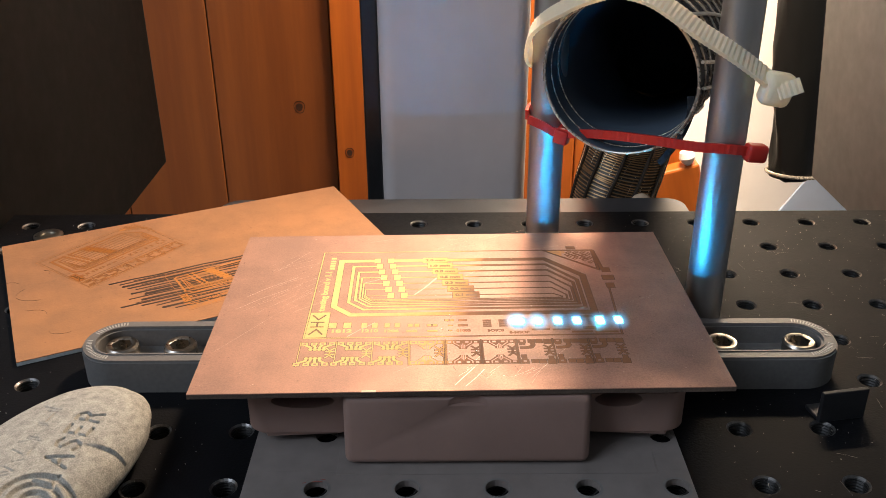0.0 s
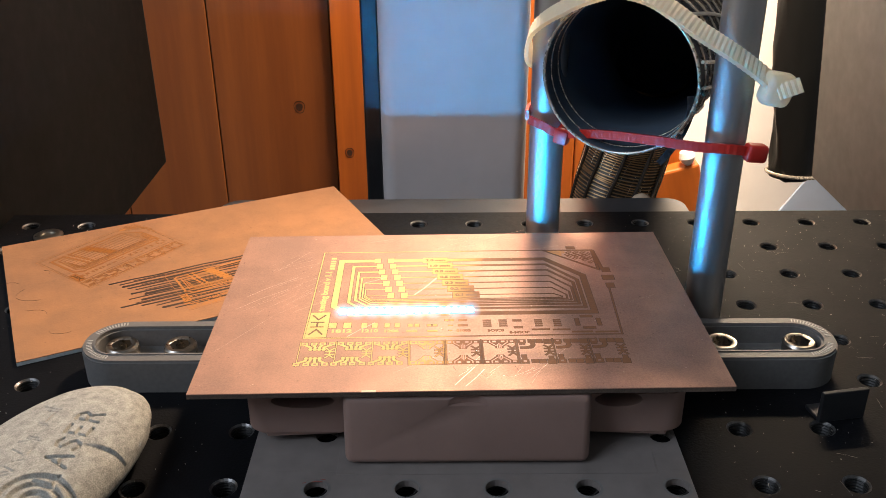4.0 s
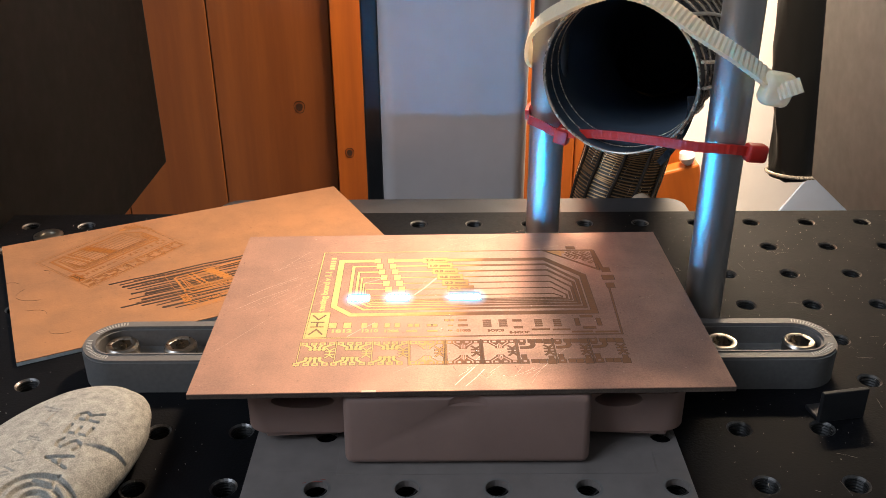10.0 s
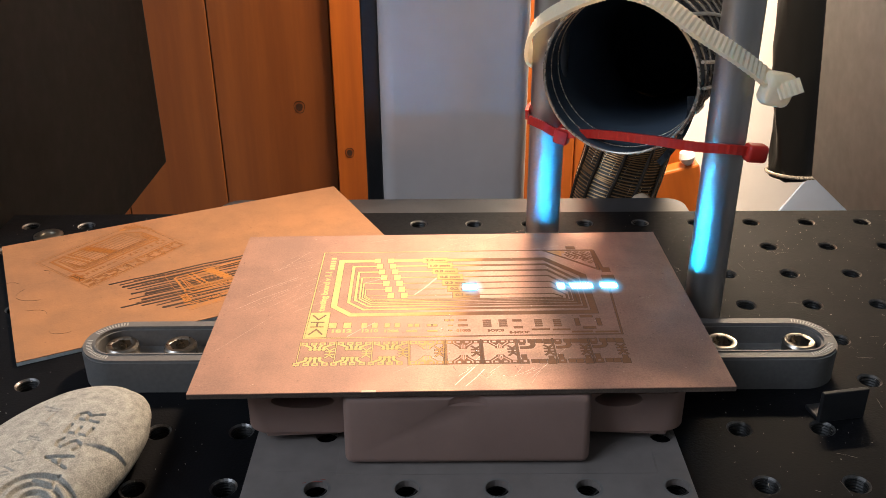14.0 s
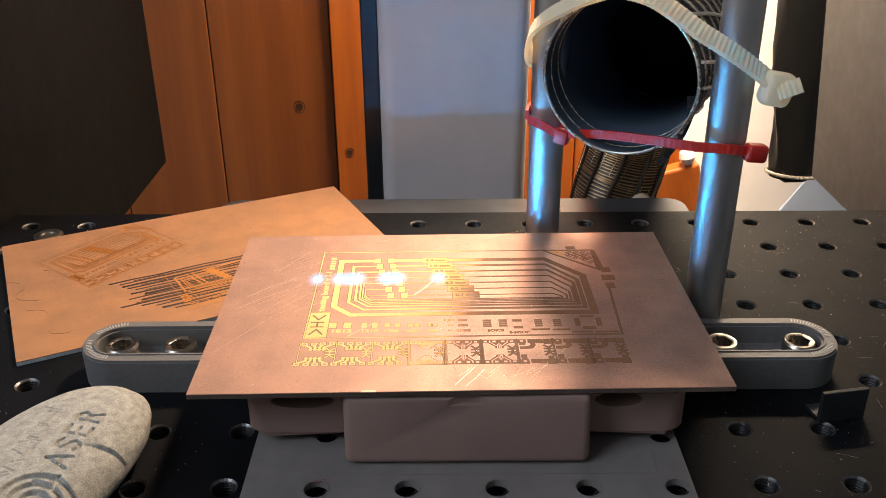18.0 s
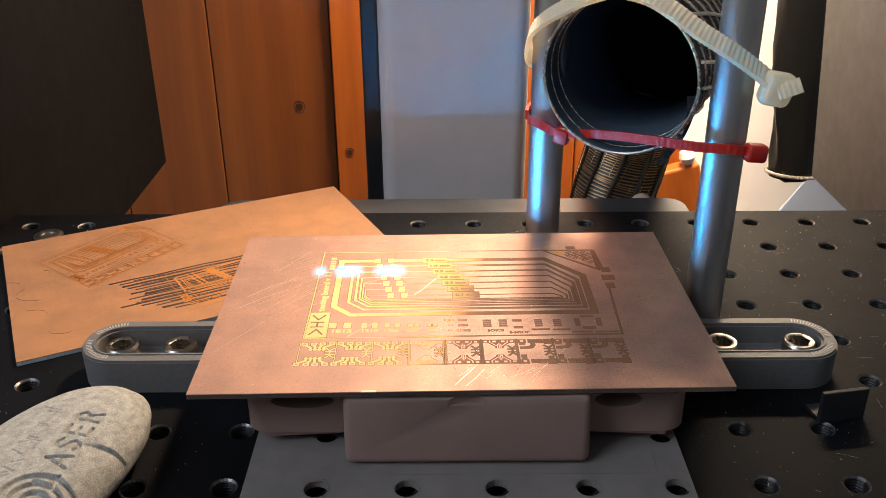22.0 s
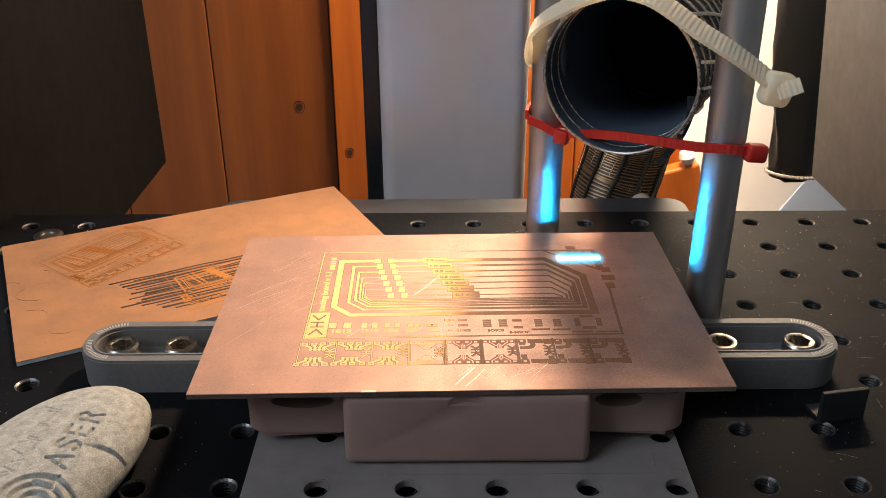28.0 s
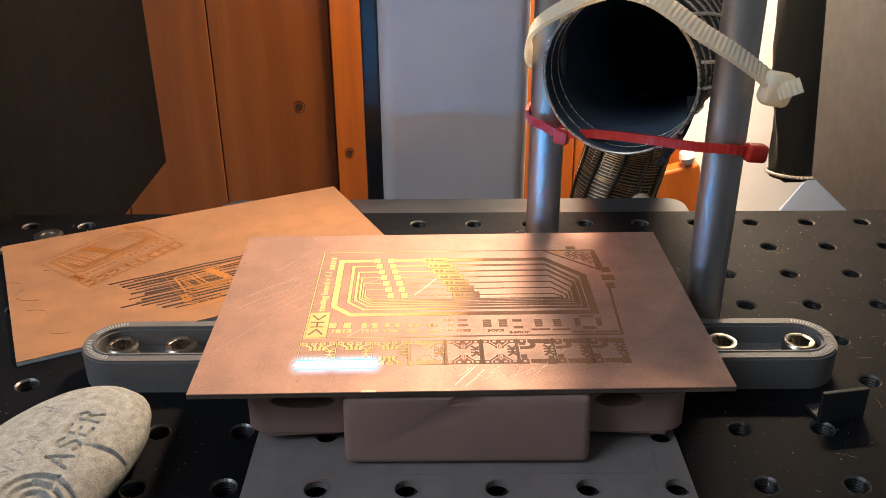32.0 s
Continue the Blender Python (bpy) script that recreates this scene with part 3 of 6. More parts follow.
def stage():
    ob = thing("board_holder", at(17.5, 0, 0), "pale plastic board holder with a wide base plate", "holder")
    # base plate with five holes along its front edge
    bm = bmesh.new()
    n, y0, y1 = 20, -185.6, -60.0
    cx = [-41.4, -16.7, 8.0, 32.7, 57.0]
    cuts = [-61.5, -29.0, -4.4, 20.3, 45.0, 61.5]
    for i, c in enumerate(cx):
        a, b, lo, hi = cuts[i], cuts[i + 1], y0, -171.0
        cy = -178.3
        outer, inner, deep = [], [], []
        for j in range(n):
            t = 2 * math.pi * (j + 0.5) / n
            u, v = math.cos(t), math.sin(t)
            kx = ((b - c) if u > 0 else (c - a)) / max(abs(u), 1e-6)
            ky = ((hi - cy) if v > 0 else (cy - lo)) / max(abs(v), 1e-6)
            k = min(kx, ky)
            outer.append(bm.verts.new(((c + u * k) * K, (cy + v * k) * K, 2.2 * K)))
            inner.append(bm.verts.new(((c + u * 3.3) * K, (cy + v * 3.3) * K, 2.2 * K)))
            deep.append(bm.verts.new(((c + u * 3.3) * K, (cy + v * 3.3) * K, 0.05 * K)))
        for j in range(n):
            q = (j + 1) % n
            bm.faces.new((outer[j], outer[q], inner[q], inner[j]))
            bm.faces.new((inner[j], inner[q], deep[q], deep[j]))
            pa, pb = outer[j].co / K, outer[q].co / K
            if abs(pa.x - pb.x) > 0.05 and abs(pa.y - pb.y) > 0.05:
                cxr = b if (pa.x + pb.x) / 2 > c else a
                cyr = hi if (pa.y + pb.y) / 2 > cy else lo
                bm.faces.new((outer[j], bm.verts.new((cxr * K, cyr * K, 2.2 * K)), outer[q]))
    bmesh.ops.remove_doubles(bm, verts=bm.verts, dist=0.00002)
    for c in cx:
        rim = bmesh.new()
        lathe(rim, [(3.3, 1.6), (3.35, 2.25), (4.0, 2.25), (4.05, 2.2)], 28, at(c, -178.3, 0), close=False)
        part("hole_rim", rim, CLAMP, ob, "pale rim of a screw hole", smooth=True)
    part("base_front", bm, GREY_PLASTIC, ob)
    bm = bmesh.new()
    vs = [bm.verts.new((x * K, y * K, z * K)) for z in (2.2, 0.05) for x, y in ((-61.5, y0), (61.5, y0), (61.5, -171.0), (-61.5, -171.0))]
    for i in range(4):
        j = (i + 1) % 4
        bm.faces.new((vs[i], vs[i + 4], vs[j + 4], vs[j]))
    part("base_edge", bm, GREY_PLASTIC, ob)
    plate = part("base_plate", boxed(-61.5, 61.5, -170.98, y1, 0.05, 2.2), GREY_PLASTIC, ob)
    for x, y in ((-41.0, -155.0), (57.2, -155.9)):
        bm = bmesh.new()
        lathe(bm, [(3.3, -3), (3.3, 6)], 24, at(x, y, 0))
        carve(plate, bm)
    part("raised_pad", boxed(-36.5, 53, -172.6, -160, 2.2, 2.36, bevel=0.1), GREY_PLASTIC, ob)
    bm = bmesh.new()
    box(bm, -34.4, 34.4, -169.4, -75, 2.75, 24.2, bevel=2.5, seg=4)
    for w in bm.verts:          # the front leans back towards the board's edge
        if w.co.y < -0.160:
            w.co.y += 0.0030 * min(1.0, max(0.0, (w.co.z - 0.004) / 0.019))
    block = part("block", bm, SHADED_WHITE, ob, "milky white plastic block with a scalloped finger notch")
    oval = lambda cx, cy, a, b: [(cx + a * math.cos(t), cy + b * math.sin(t)) for t in (math.pi * i / 20 for i in range(40))]
    bm = bmesh.new()
    prism(bm, oval(0.2, -171.0, 8.2, 6.0), 21.0, 30)
    carve(block, bm)
    for s in (-1, 1):
        bm = bmesh.new()
        far = s * 63.5
        arc = [(far - s * 6 + s * 6 * math.sin(t), -153.0 - 6 * math.cos(t)) for t in (math.pi * i / 16 for i in range(9))]
        outline = [(s * 34.8, -159.0)] + arc + [(far, -120), (s * 34.8, -120)]
        prism(bm, outline if s > 0 else outline[::-1], 5.2, 20.5)
        bmesh.ops.bevel(bm, geom=[e for e in bm.edges if abs(e.verts[0].co.z - e.verts[1].co.z) < 1e-6], offset=1.3 * K, segments=3, affect="EDGES")
        wing = part("wing", bm, SHADED_WHITE, ob, "pale plastic side arm with an oval pocket")
        bm = bmesh.new()
        c, a = (-46.6, 9.0) if s < 0 else (43.2, 6.8)
        lathe(bm, [(1, -6), (1, 6)], 40, Matrix.Translation((c * K, -157.0 * K, 17.4 * K)) @ Matrix.Diagonal((a, 1, 2.5, 1)) @ Matrix.Rotation(radians(90), 4, "X"))
        carve(wing, bm)
    bm = bmesh.new()
    for x, y, l, w in ((-43, -175.3, 3.2, 0.5), (-41, -174.6, 1.8, 0.35), (-45.4, -175.9, 1.5, 0.3)):
        strip(bm, [(x, y), (x + l * 0.5, y + 0.25), (x + l, y)], w, 2.2, 0.012)
    part("stain", bm, RED_STAIN, ob, "dull reddish stain")


stage()


def bracket():
    ob = thing("angle_bracket", at(131.5, -145.5, 0, 0, 0, 10), "small black angle bracket lying on the breadboard", "bracket")
    part("leg", boxed(-7, 8, -0.8, 0.8, 0, 10.5, bevel=0.3), BLACK, ob)
    part("flange", boxed(-7, 8, 0.8, 7, 0, 1.4, bevel=0.3), BLACK, ob)
    return ob


bracket()


# ---- boards ----
BOARD = at(15.31, -116.43, 24.36, 0, 0, 0.942)


def flat(parent, name, u0, u1, v0, v1, material, z=TOP, h=0.026, label=""):
    return part(name, boxed(min(u0, u1), max(u0, u1), min(v0, v1), max(v0, v1), z, z + h), material, parent, label)


def track(parent, name, pts, w, material):
    bm = bmesh.new()
    strip(bm, pts, w, h={"lead": 0.0225, "curl": 0.0195, "divider": 0.0165, "frame_line": 0.0215, "star_stroke": 0.024}.get(name, 0.026))
    return part(name, bm, material, parent)


def shade_outline(ob, first, material):
    """A thin dark margin, painted shade, round every etched track and pad, below its surface, as one piece of stuff."""
    bm = bmesh.new()
    for o in [c for c in ob.children if c.active_material is first and c.name.split(".")[0] in ("track", "pad", "frame_line", "width_label", "emblem", "edge_pad", "lead", "divider", "star_stroke", "corner_field", "fan", "curl")]:
        b = bmesh.new()
        b.from_mesh(o.data)
        tops = [f for f in b.faces if f.normal.z > 0.9]
        ring = {}
        for f in tops:
            for e in f.edges:
                if sum(g in tops for g in e.link_faces) == 1:
                    p, q = e.verts[0].co, e.verts[1].co
                    d = (q - p)
                    d.z = 0
                    if d.length < 1e-7:
                        continue
                    d.normalize()
                    n = Vector((d.y, -d.x, 0))
                    if n.dot(f.calc_center_median() - p) > 0:
                        n = -n
                    w = 0.17 * K
                    z = Vector((0, 0, (TOP + 0.010) * K))
                    base = [Vector((c.x, c.y, 0)) for c in (p - d * w * 0.7 - n * w * 0.5, q + d * w * 0.7 - n * w * 0.5, q + d * w * 0.7 + n * w, p - d * w * 0.7 + n * w)]
                    vs = [bm.verts.new(c + z) for c in base]
                    fc = bm.faces.new(vs)
                    fc.normal_update()
                    if fc.normal.z < 0:
                        fc.normal_flip()
        b.free()
    o = part("shade_margin", bm, material, ob, "thin dark margin with the shade of the etched lines put into colour")
    o["kind"] = "stuff"


def pattern(ob, line, dark, words=True):
    """The test pattern: a frame, seven nested tracks of falling width, rows of component pads and nine small footprints."""
    copper = COPPER if line is ETCH else COPPER_OLD
    track(ob, "frame_line", [(32.0, 35.6), (-45.9, 35.6), (-46.6, -22.1), (49.2, -21.9), (50.6, 7.2)], 0.42, line)
    track(ob, "frame_line", [(49.6, 35.2), (50.6, 20.0)], 1.1, line)
    widths = (2.0, 1.05, 0.85, 0.6, 0.45, 0.36, 0.30)
    left = (-39.2, -34.7, -32.7, -31.4, -30.5, -29.7, -29.1)
    bot = (-8.5, -5.3, -3.3, -1.9, -0.8, 0.2, 1.0)
    right = (43.2, 40.8, 39.2, 38.2, 37.0, 35.8, 34.2)
    knee = (16.0, 13.0, 11.1, 8.0, 5.0, 2.9, 1.9)
    row = [28.7 - 4.18 * i for i in range(7)]
    names = ("2.0 mm", "1.0 mm", "0.8 mm", "0.5 mm", "0.3 mm", "0.2 mm", "0.1 mm")
    for i in range(7):
        a, y = widths[i], row[i]
        pl, pr = -26.7 + 0.9 * i, -22.05 + 0.85 * i
        cut = 5.4 - 0.62 * i
        track(ob, "track", [(pl, y), (left[i], y), (left[i], bot[i] + cut), (left[i] + cut * 1.05, bot[i]), (right[i], bot[i]), (right[i], knee[i]), (31.6, y), (pr, y)], a, line)
        for c in (pl, pr):
            flat(ob, "pad", c - 1.1, c + 1.1, y - 1.75, y + 1.75, line, h=0.029)
        lx = -6.55 + 1.62 * i
        flat(ob, "width_label", lx - 4.3, lx + 4.3, y - 1.95, y + 1.95, line, h=0.032)
        if words:
            fitted(names[i], lx, y, 6.9, 1.75, dark, ob, TOP + 0.032, 0.006)
    # corner maze: copper meander lines on an etched triangle
    track(ob, "track", [(32.0, 35.4), (49.3, 35.2), (49.3, 20.3), (32.0, 35.4)], 0.7, line)
    bm = bmesh.new()
    prism(bm, [(31.4, 35.3), (38.0, 30.0), (38.6, 35.3)], TOP, TOP + 0.0185)
    part("corner_field", bm, ETCH_ORANGE, ob)
    inside = lambda x, y: x < 48.8 and y < 34.9 and (x - 32.6) * 15.2 + (y - 35.4) * 18.0 > 8
    hook = [(-2.1, -1.6), (-2.1, 1.5), (1.5, 1.5), (1.5, -0.6), (-0.6, -0.6), (-0.6, 0.4)]
    for i in range(-3, 11):
        for j in range(10):
            u, v = 36.4 + 2.45 * i + 1.2 * (j % 2), 21.6 + 1.5 * j
            turn = radians(40 + 180 * (j % 2))
            pts = [(u + x * math.cos(turn) - y * math.sin(turn), v + x * math.sin(turn) + y * math.cos(turn)) for x, y in [(0.5 * x, 0.5 * y) for x, y in hook]]
            if all(inside(*p) for p in pts):
                bm = bmesh.new()
                strip(bm, pts, 0.42, TOP, 0.0235)
                part("maze_line", bm, ETCH_ORANGE if u < 40 else line, ob)
    for u0, u1, v0, v1 in ((40.6, 43.6, 36.2, 38.3), (50.4, 53.1, 18.3, 21.5), (49.6, 53.5, 12.7, 16.0), (50.0, 52.6, 7.1, 10.4)):
        flat(ob, "edge_pad", u0, u1, v0, v1, line)
    # emblem: a field with plain sign strokes
    bm = bmesh.new()
    prism(bm, [(-46.3, -21.8), (-39.9, -21.6), (-39.9, -6.7), (-46.0, -6.8)], TOP, TOP + 0.026)
    part("emblem", bm, line, ob, "emblem field with simple strokes")
    for pts in ([(-45.2, -8.4), (-43.2, -11.2), (-41.1, -8.4)], [(-45.4, -20.2), (-43.3, -17.0), (-41.2, -20.0)], [(-45.4, -12.8), (-41.2, -12.8)], [(-45.4, -15.5), (-41.2, -15.5)], [(-43.3, -12.8), (-43.3, -15.5)]):
        bm = bmesh.new()
        strip(bm, pts, 0.62, TOP + 0.026, 0.008)
        part("emblem_stroke", bm, dark, ob)
    if words:
        fitted("testing board v 1.1", -42.7, 7.4, 27.0, 2.9, line, ob, TOP, 0.026, 90)
        for a, b in ((22.6, 24.2), (24.7, 26.0), (26.5, 27.6), (28.1, 29.2), (30.3, 31.6)):
            flat(ob, "unread_bar", -43.0, -41.2, a, b, line)
    # component pads
    for u0, u1, w, h, v in ((-38.5, -34.0, 2.4, 3.2, -14.8), (-28.8, -25.6, 1.75, 2.9, -15.0), (-21.8, -18.7, 1.6, 2.4, -15.1), (-14.7, -12.7, 1.4, 1.7, -15.3), (-8.9, -7.2, 1.3, 1.2, -15.4)):
        for c in (u0, u1):
            flat(ob, "pad", c - w / 2, c + w / 2, v - h / 2, v + h / 2, line)
    for u, v, w, h in ((-3.5, -12.5, 1.2, 0.8), (-1.9, -12.5, 1.2, 0.8), (1.5, -12.6, 2.4, 0.9), (-2.4, -15.6, 1.3, 0.5), (1.4, -15.7, 2.7, 1.0), (-2.5, -18.6, 0.9, 0.45),
                       (18.2, -13.2, 2.6, 1.2), (18.3, -17.3, 2.6, 1.1), (40.0, -11.2, 3.7, 1.2), (40.0, -18.0, 3.7, 1.2), (36.7, -14.6, 1.25, 4.2), (43.4, -14.7, 1.25, 4.2)):
        flat(ob, "pad", u - w / 2, u + w / 2, v - h / 2, v + h / 2, line)
    for u, v0, w in ((8.9, -12.9, 2.3), (13.8, -12.9, 2.3), (24.7, -13.1, 2.1), (30.5, -13.2, 2.1)):
        for k in range(4):
            flat(ob, "pad", u - w / 2, u + w / 2, v0 - 1.15 * k - 0.3, v0 - 1.15 * k + 0.3, line)
    if words:
        for text, u, v, wide, high in (("1812", -35.4, -18.1, 6.2, 2.0), ("1210", -26.9, -18.2, 5.0, 1.9), ("1206", -20.3, -18.4, 4.4, 1.7), ("0603", -14.2, -18.6, 3.4, 1.5),
                                       ("01005", 1.5, -18.7, 4.4, 1.5), ("SOIC8", 11.3, -18.9, 5.1, 1.5), ("8-MSOP", 18.4, -20.2, 6.2, 1.5)):
            fitted(text, u, v, wide, high, line, ob, TOP, 0.026)
        for u, n, v in ((-8.0, 3.2, -18.7), (25.0, 5.6, -18.7), (31.3, 5.4, -18.9), (37.4, 6.4, -20.3), (44.8, 7.0, -20.5)):
            flat(ob, "unread_bar", u - n / 2, u + n / 2, v - 0.5, v + 0.5, line)
    # nine footprints in a row: three curled, three fanned, three heavy ones
    high = TOP + 0.026

    def hole(x, y, w):
        bm = boxed(x - w, x + w, y - w * 0.9, y + w * 0.9, high, high + 0.006)
        part("pad_hole", bm, copper, ob)

    for k in range(9):
        u = -46.7 + 10.68 * k
        style = k // 3
        track(ob, "divider", [(u - 0.35, -24.0), (u - 0.35, -37.2)], 0.25, line)
        for s, v in ((1, -25.3), (-1, -36.1)):
            if style == 0:
                shift = 0 if s > 0 else -1.2
                for j, (x, tip) in enumerate(((0.9, 2.9), (3.7, 4.2), (6.2, 5.5), (9.0, 6.8))):
                    x, tip = x + shift, tip + shift * 0.6
                    flat(ob, "pad", u + x - 0.95, u + x + 0.95, v - 0.8, v + 0.8, line)
                    hole(u + x, v, 0.42)
                    track(ob, "lead", [(u + x, v - s * 0.5), (u + (x + tip) / 2, v - s * 1.2), (u + tip, v - s * 1.9), (u + tip, v - s * 3.1)], 0.85, line)
                    bm = bmesh.new()
                    prism(bm, [(u + tip + 0.62 * math.cos(q), v - s * 3.1 + 0.62 * math.sin(q)) for q in (math.pi * i / 6 for i in range(12))], TOP, TOP + 0.028)
                    part("curl", bm, line, ob)
            elif style == 1:
                e = v + s * 0.95
                fan = [(u, e), (u + 9.9, e), (u + 9.9, v - s * 0.8), (u + 8.0, v - s * 0.8), (u + 6.3, v - s * 2.6), (u + 5.9, v - s * 3.6), (u + 4.0, v - s * 3.6), (u + 3.6, v - s * 2.6), (u + 1.9, v - s * 0.8), (u, v - s * 0.8)]
                bm = bmesh.new()
                prism(bm, fan if s < 0 else fan[::-1], TOP, TOP + 0.026)
                part("fan", bm, line, ob)
                for x in (1.0, 3.6, 6.2, 8.8):
                    hole(u + x, v, 0.5)
                for x, y0 in ((4.45, 1.5), (4.95, 0.9), (5.45, 1.5)):
                    bm = boxed(u + x - 0.15, u + x + 0.15, min(v - s * y0, v - s * 3.6), max(v - s * y0, v - s * 3.6), high, high + 0.006)
                    part("slit", bm, copper, ob)
                for x0, x1 in ((2.3, 4.2), (7.5, 5.7)):
                    bm = bmesh.new()
                    strip(bm, [(u + x0, v + s * 0.6), (u + x0, v - s * 0.5), (u + x1, v - s * 2.4)], 0.32, high, 0.006)
                    part("slit", bm, copper, ob)
            else:
                for x, w, d in ((1.1, 1.1, 1.1), (4.0, 1.0, 0.9), (6.2, 1.0, 1.1), (8.8, 1.15, 1.5)):
                    flat(ob, "pad", u + x - w, u + x + w, v - d, v + 0.9, line)
                hole(u + 1.1, v + 0.1, 0.45)
                if s > 0:
                    track(ob, "curl", [(u + 3.9, v), (u + 4.3, v - 2.2), (u + 3.6, v - 3.3), (u + 1.8, v - 3.6), (u + 0.4, v - 3.6)], 1.25, line)
                    track(ob, "lead", [(u + 6.4, v - 0.4), (u + 9.6, v - 0.4)], 1.0, line)
                    track(ob, "lead", [(u + 1.1, v), (u + 1.1, v - 1.9)], 1.6, line)
                else:
                    track(ob, "curl", [(u + 1.1, v), (u + 1.1, v + 2.8), (u + 0.3, v + 2.8)], 1.3, line)
                    track(ob, "lead", [(u + 8.9, v), (u + 8.9, v + 2.6)], 1.4, line)
        if style == 1:
            for x in (0.0, 9.9):
                track(ob, "divider", [(u + x, -24.3), (u + x, -37.1)], 0.22, line)
        cu, cv = u + 8.7, -30.3
        for pts in ([(-1.3, 2.7), (0, 1.2), (1.3, 2.7)], [(-1.4, 0.75), (1.4, 0.75)], [(-1.4, -0.75), (1.4, -0.75)], [(-1.3, -2.7), (0, -1.2), (1.3, -2.7)], [(0, 1.2), (0, -1.2)]):
            track(ob, "star_stroke", [(cu + x, cv + y) for x, y in pts], 0.5, line)


def board_blank(name, m, label, copper, edge):
    ob = thing(name, m, label, "circuit board")
    part("substrate", boxed(-75, 75, -50, 50, 0, TOP - 0.3), edge, ob, "pale fibreglass core")
    bm = bmesh.new()
    box(bm, -75, 75, -50, 50, TOP - 0.3, TOP, bevel=0.08, seg=2)
    part("copper_layer", bm, copper, ob)
    return ob


def scratches(ob, n, seed, u, v, length, tilt, material):
    rnd = random.Random(seed)
    for k in range(n):
        a = radians(rnd.gauss(tilt, 9))
        x, y, l = rnd.uniform(*u), rnd.uniform(*v), rnd.uniform(*length)
        bm = bmesh.new()
        strip(bm, [(x, y), (x + l * 0.5 * math.cos(a), y + l * 0.5 * math.sin(a) + rnd.uniform(-0.1, 0.1)), (x + l * math.cos(a), y + l * math.sin(a))], rnd.uniform(0.025, 0.07), TOP, 0.006)
        part("scratch", bm, material, ob)


def main_board():
    ob = board_blank("etched_board", BOARD, "copper clad board with a laser-etched test pattern on the holder", COPPER, BOARD_EDGE)
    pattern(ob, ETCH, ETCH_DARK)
    shade_outline(ob, ETCH, EDGE_SHADE)
    scratches(ob, 16, 3, (-66, -50), (-8, 26), (5, 18), 42, SCRATCH)
    scratches(ob, 10, 5, (-30, 30), (30, 46), (6, 20), 20, SCRATCH)
    scratches(ob, 10, 6, (-6, 20), (-47, -39), (5, 10), 48, SCRATCH)
    scratches(ob, 8, 7, (-16, -4), (4, 12), (8, 12), 45, SCRATCH)
    scratches(ob, 6, 8, (56, 70), (10, 26), (2, 6), -5, SCORCH)
    scratches(ob, 12, 11, (-72, 60), (-48, 44), (10, 26), 38, SCRATCH)
    scratches(ob, 8, 12, (-6, 22), (-46, -40), (2, 5), 110, SCORCH)
    for pts, w in (([(-13.6, 4.0), (-10.0, 9.0), (-6.2, 15.6)], 0.55), ([(-33.6, -21.4), (-30.0, -17.5), (-25.6, -13.4)], 0.3), ([(-30.5, 12.5), (-27.0, 14.0), (-22.8, 16.8)], 0.22),
                   ([(-68, 4), (-62, 10), (-53, 17)], 0.16), ([(-70, -4), (-63, 3), (-55, 9)], 0.14), ([(-2, -47.5), (1, -43), (4, -38.5)], 0.25), ([(1, -48), (4, -44), (6.5, -40)], 0.2)):
        bm = bmesh.new()
        strip(bm, pts, w, TOP + 0.030, 0.006)
        part("scratch", bm, SCRATCH, ob, "bright deep scratch in the copper")
    burr = boxed(-27.5, -23.5, -50.35, -49.6, TOP - 0.1, TOP + 0.25, bevel=0.1)
    part("burr", burr, SCRATCH, ob, "bright torn burr on the edge")
    rnd = random.Random(2)
    for k in range(120):
        x, y, r = rnd.uniform(-73, 73), rnd.uniform(-48, 48), rnd.choice((0.06, 0.07, 0.09, 0.16))
        flat(ob, "speck", x - r, x + r, y - r, y + r, SCRATCH, h=0.03)


main_board()


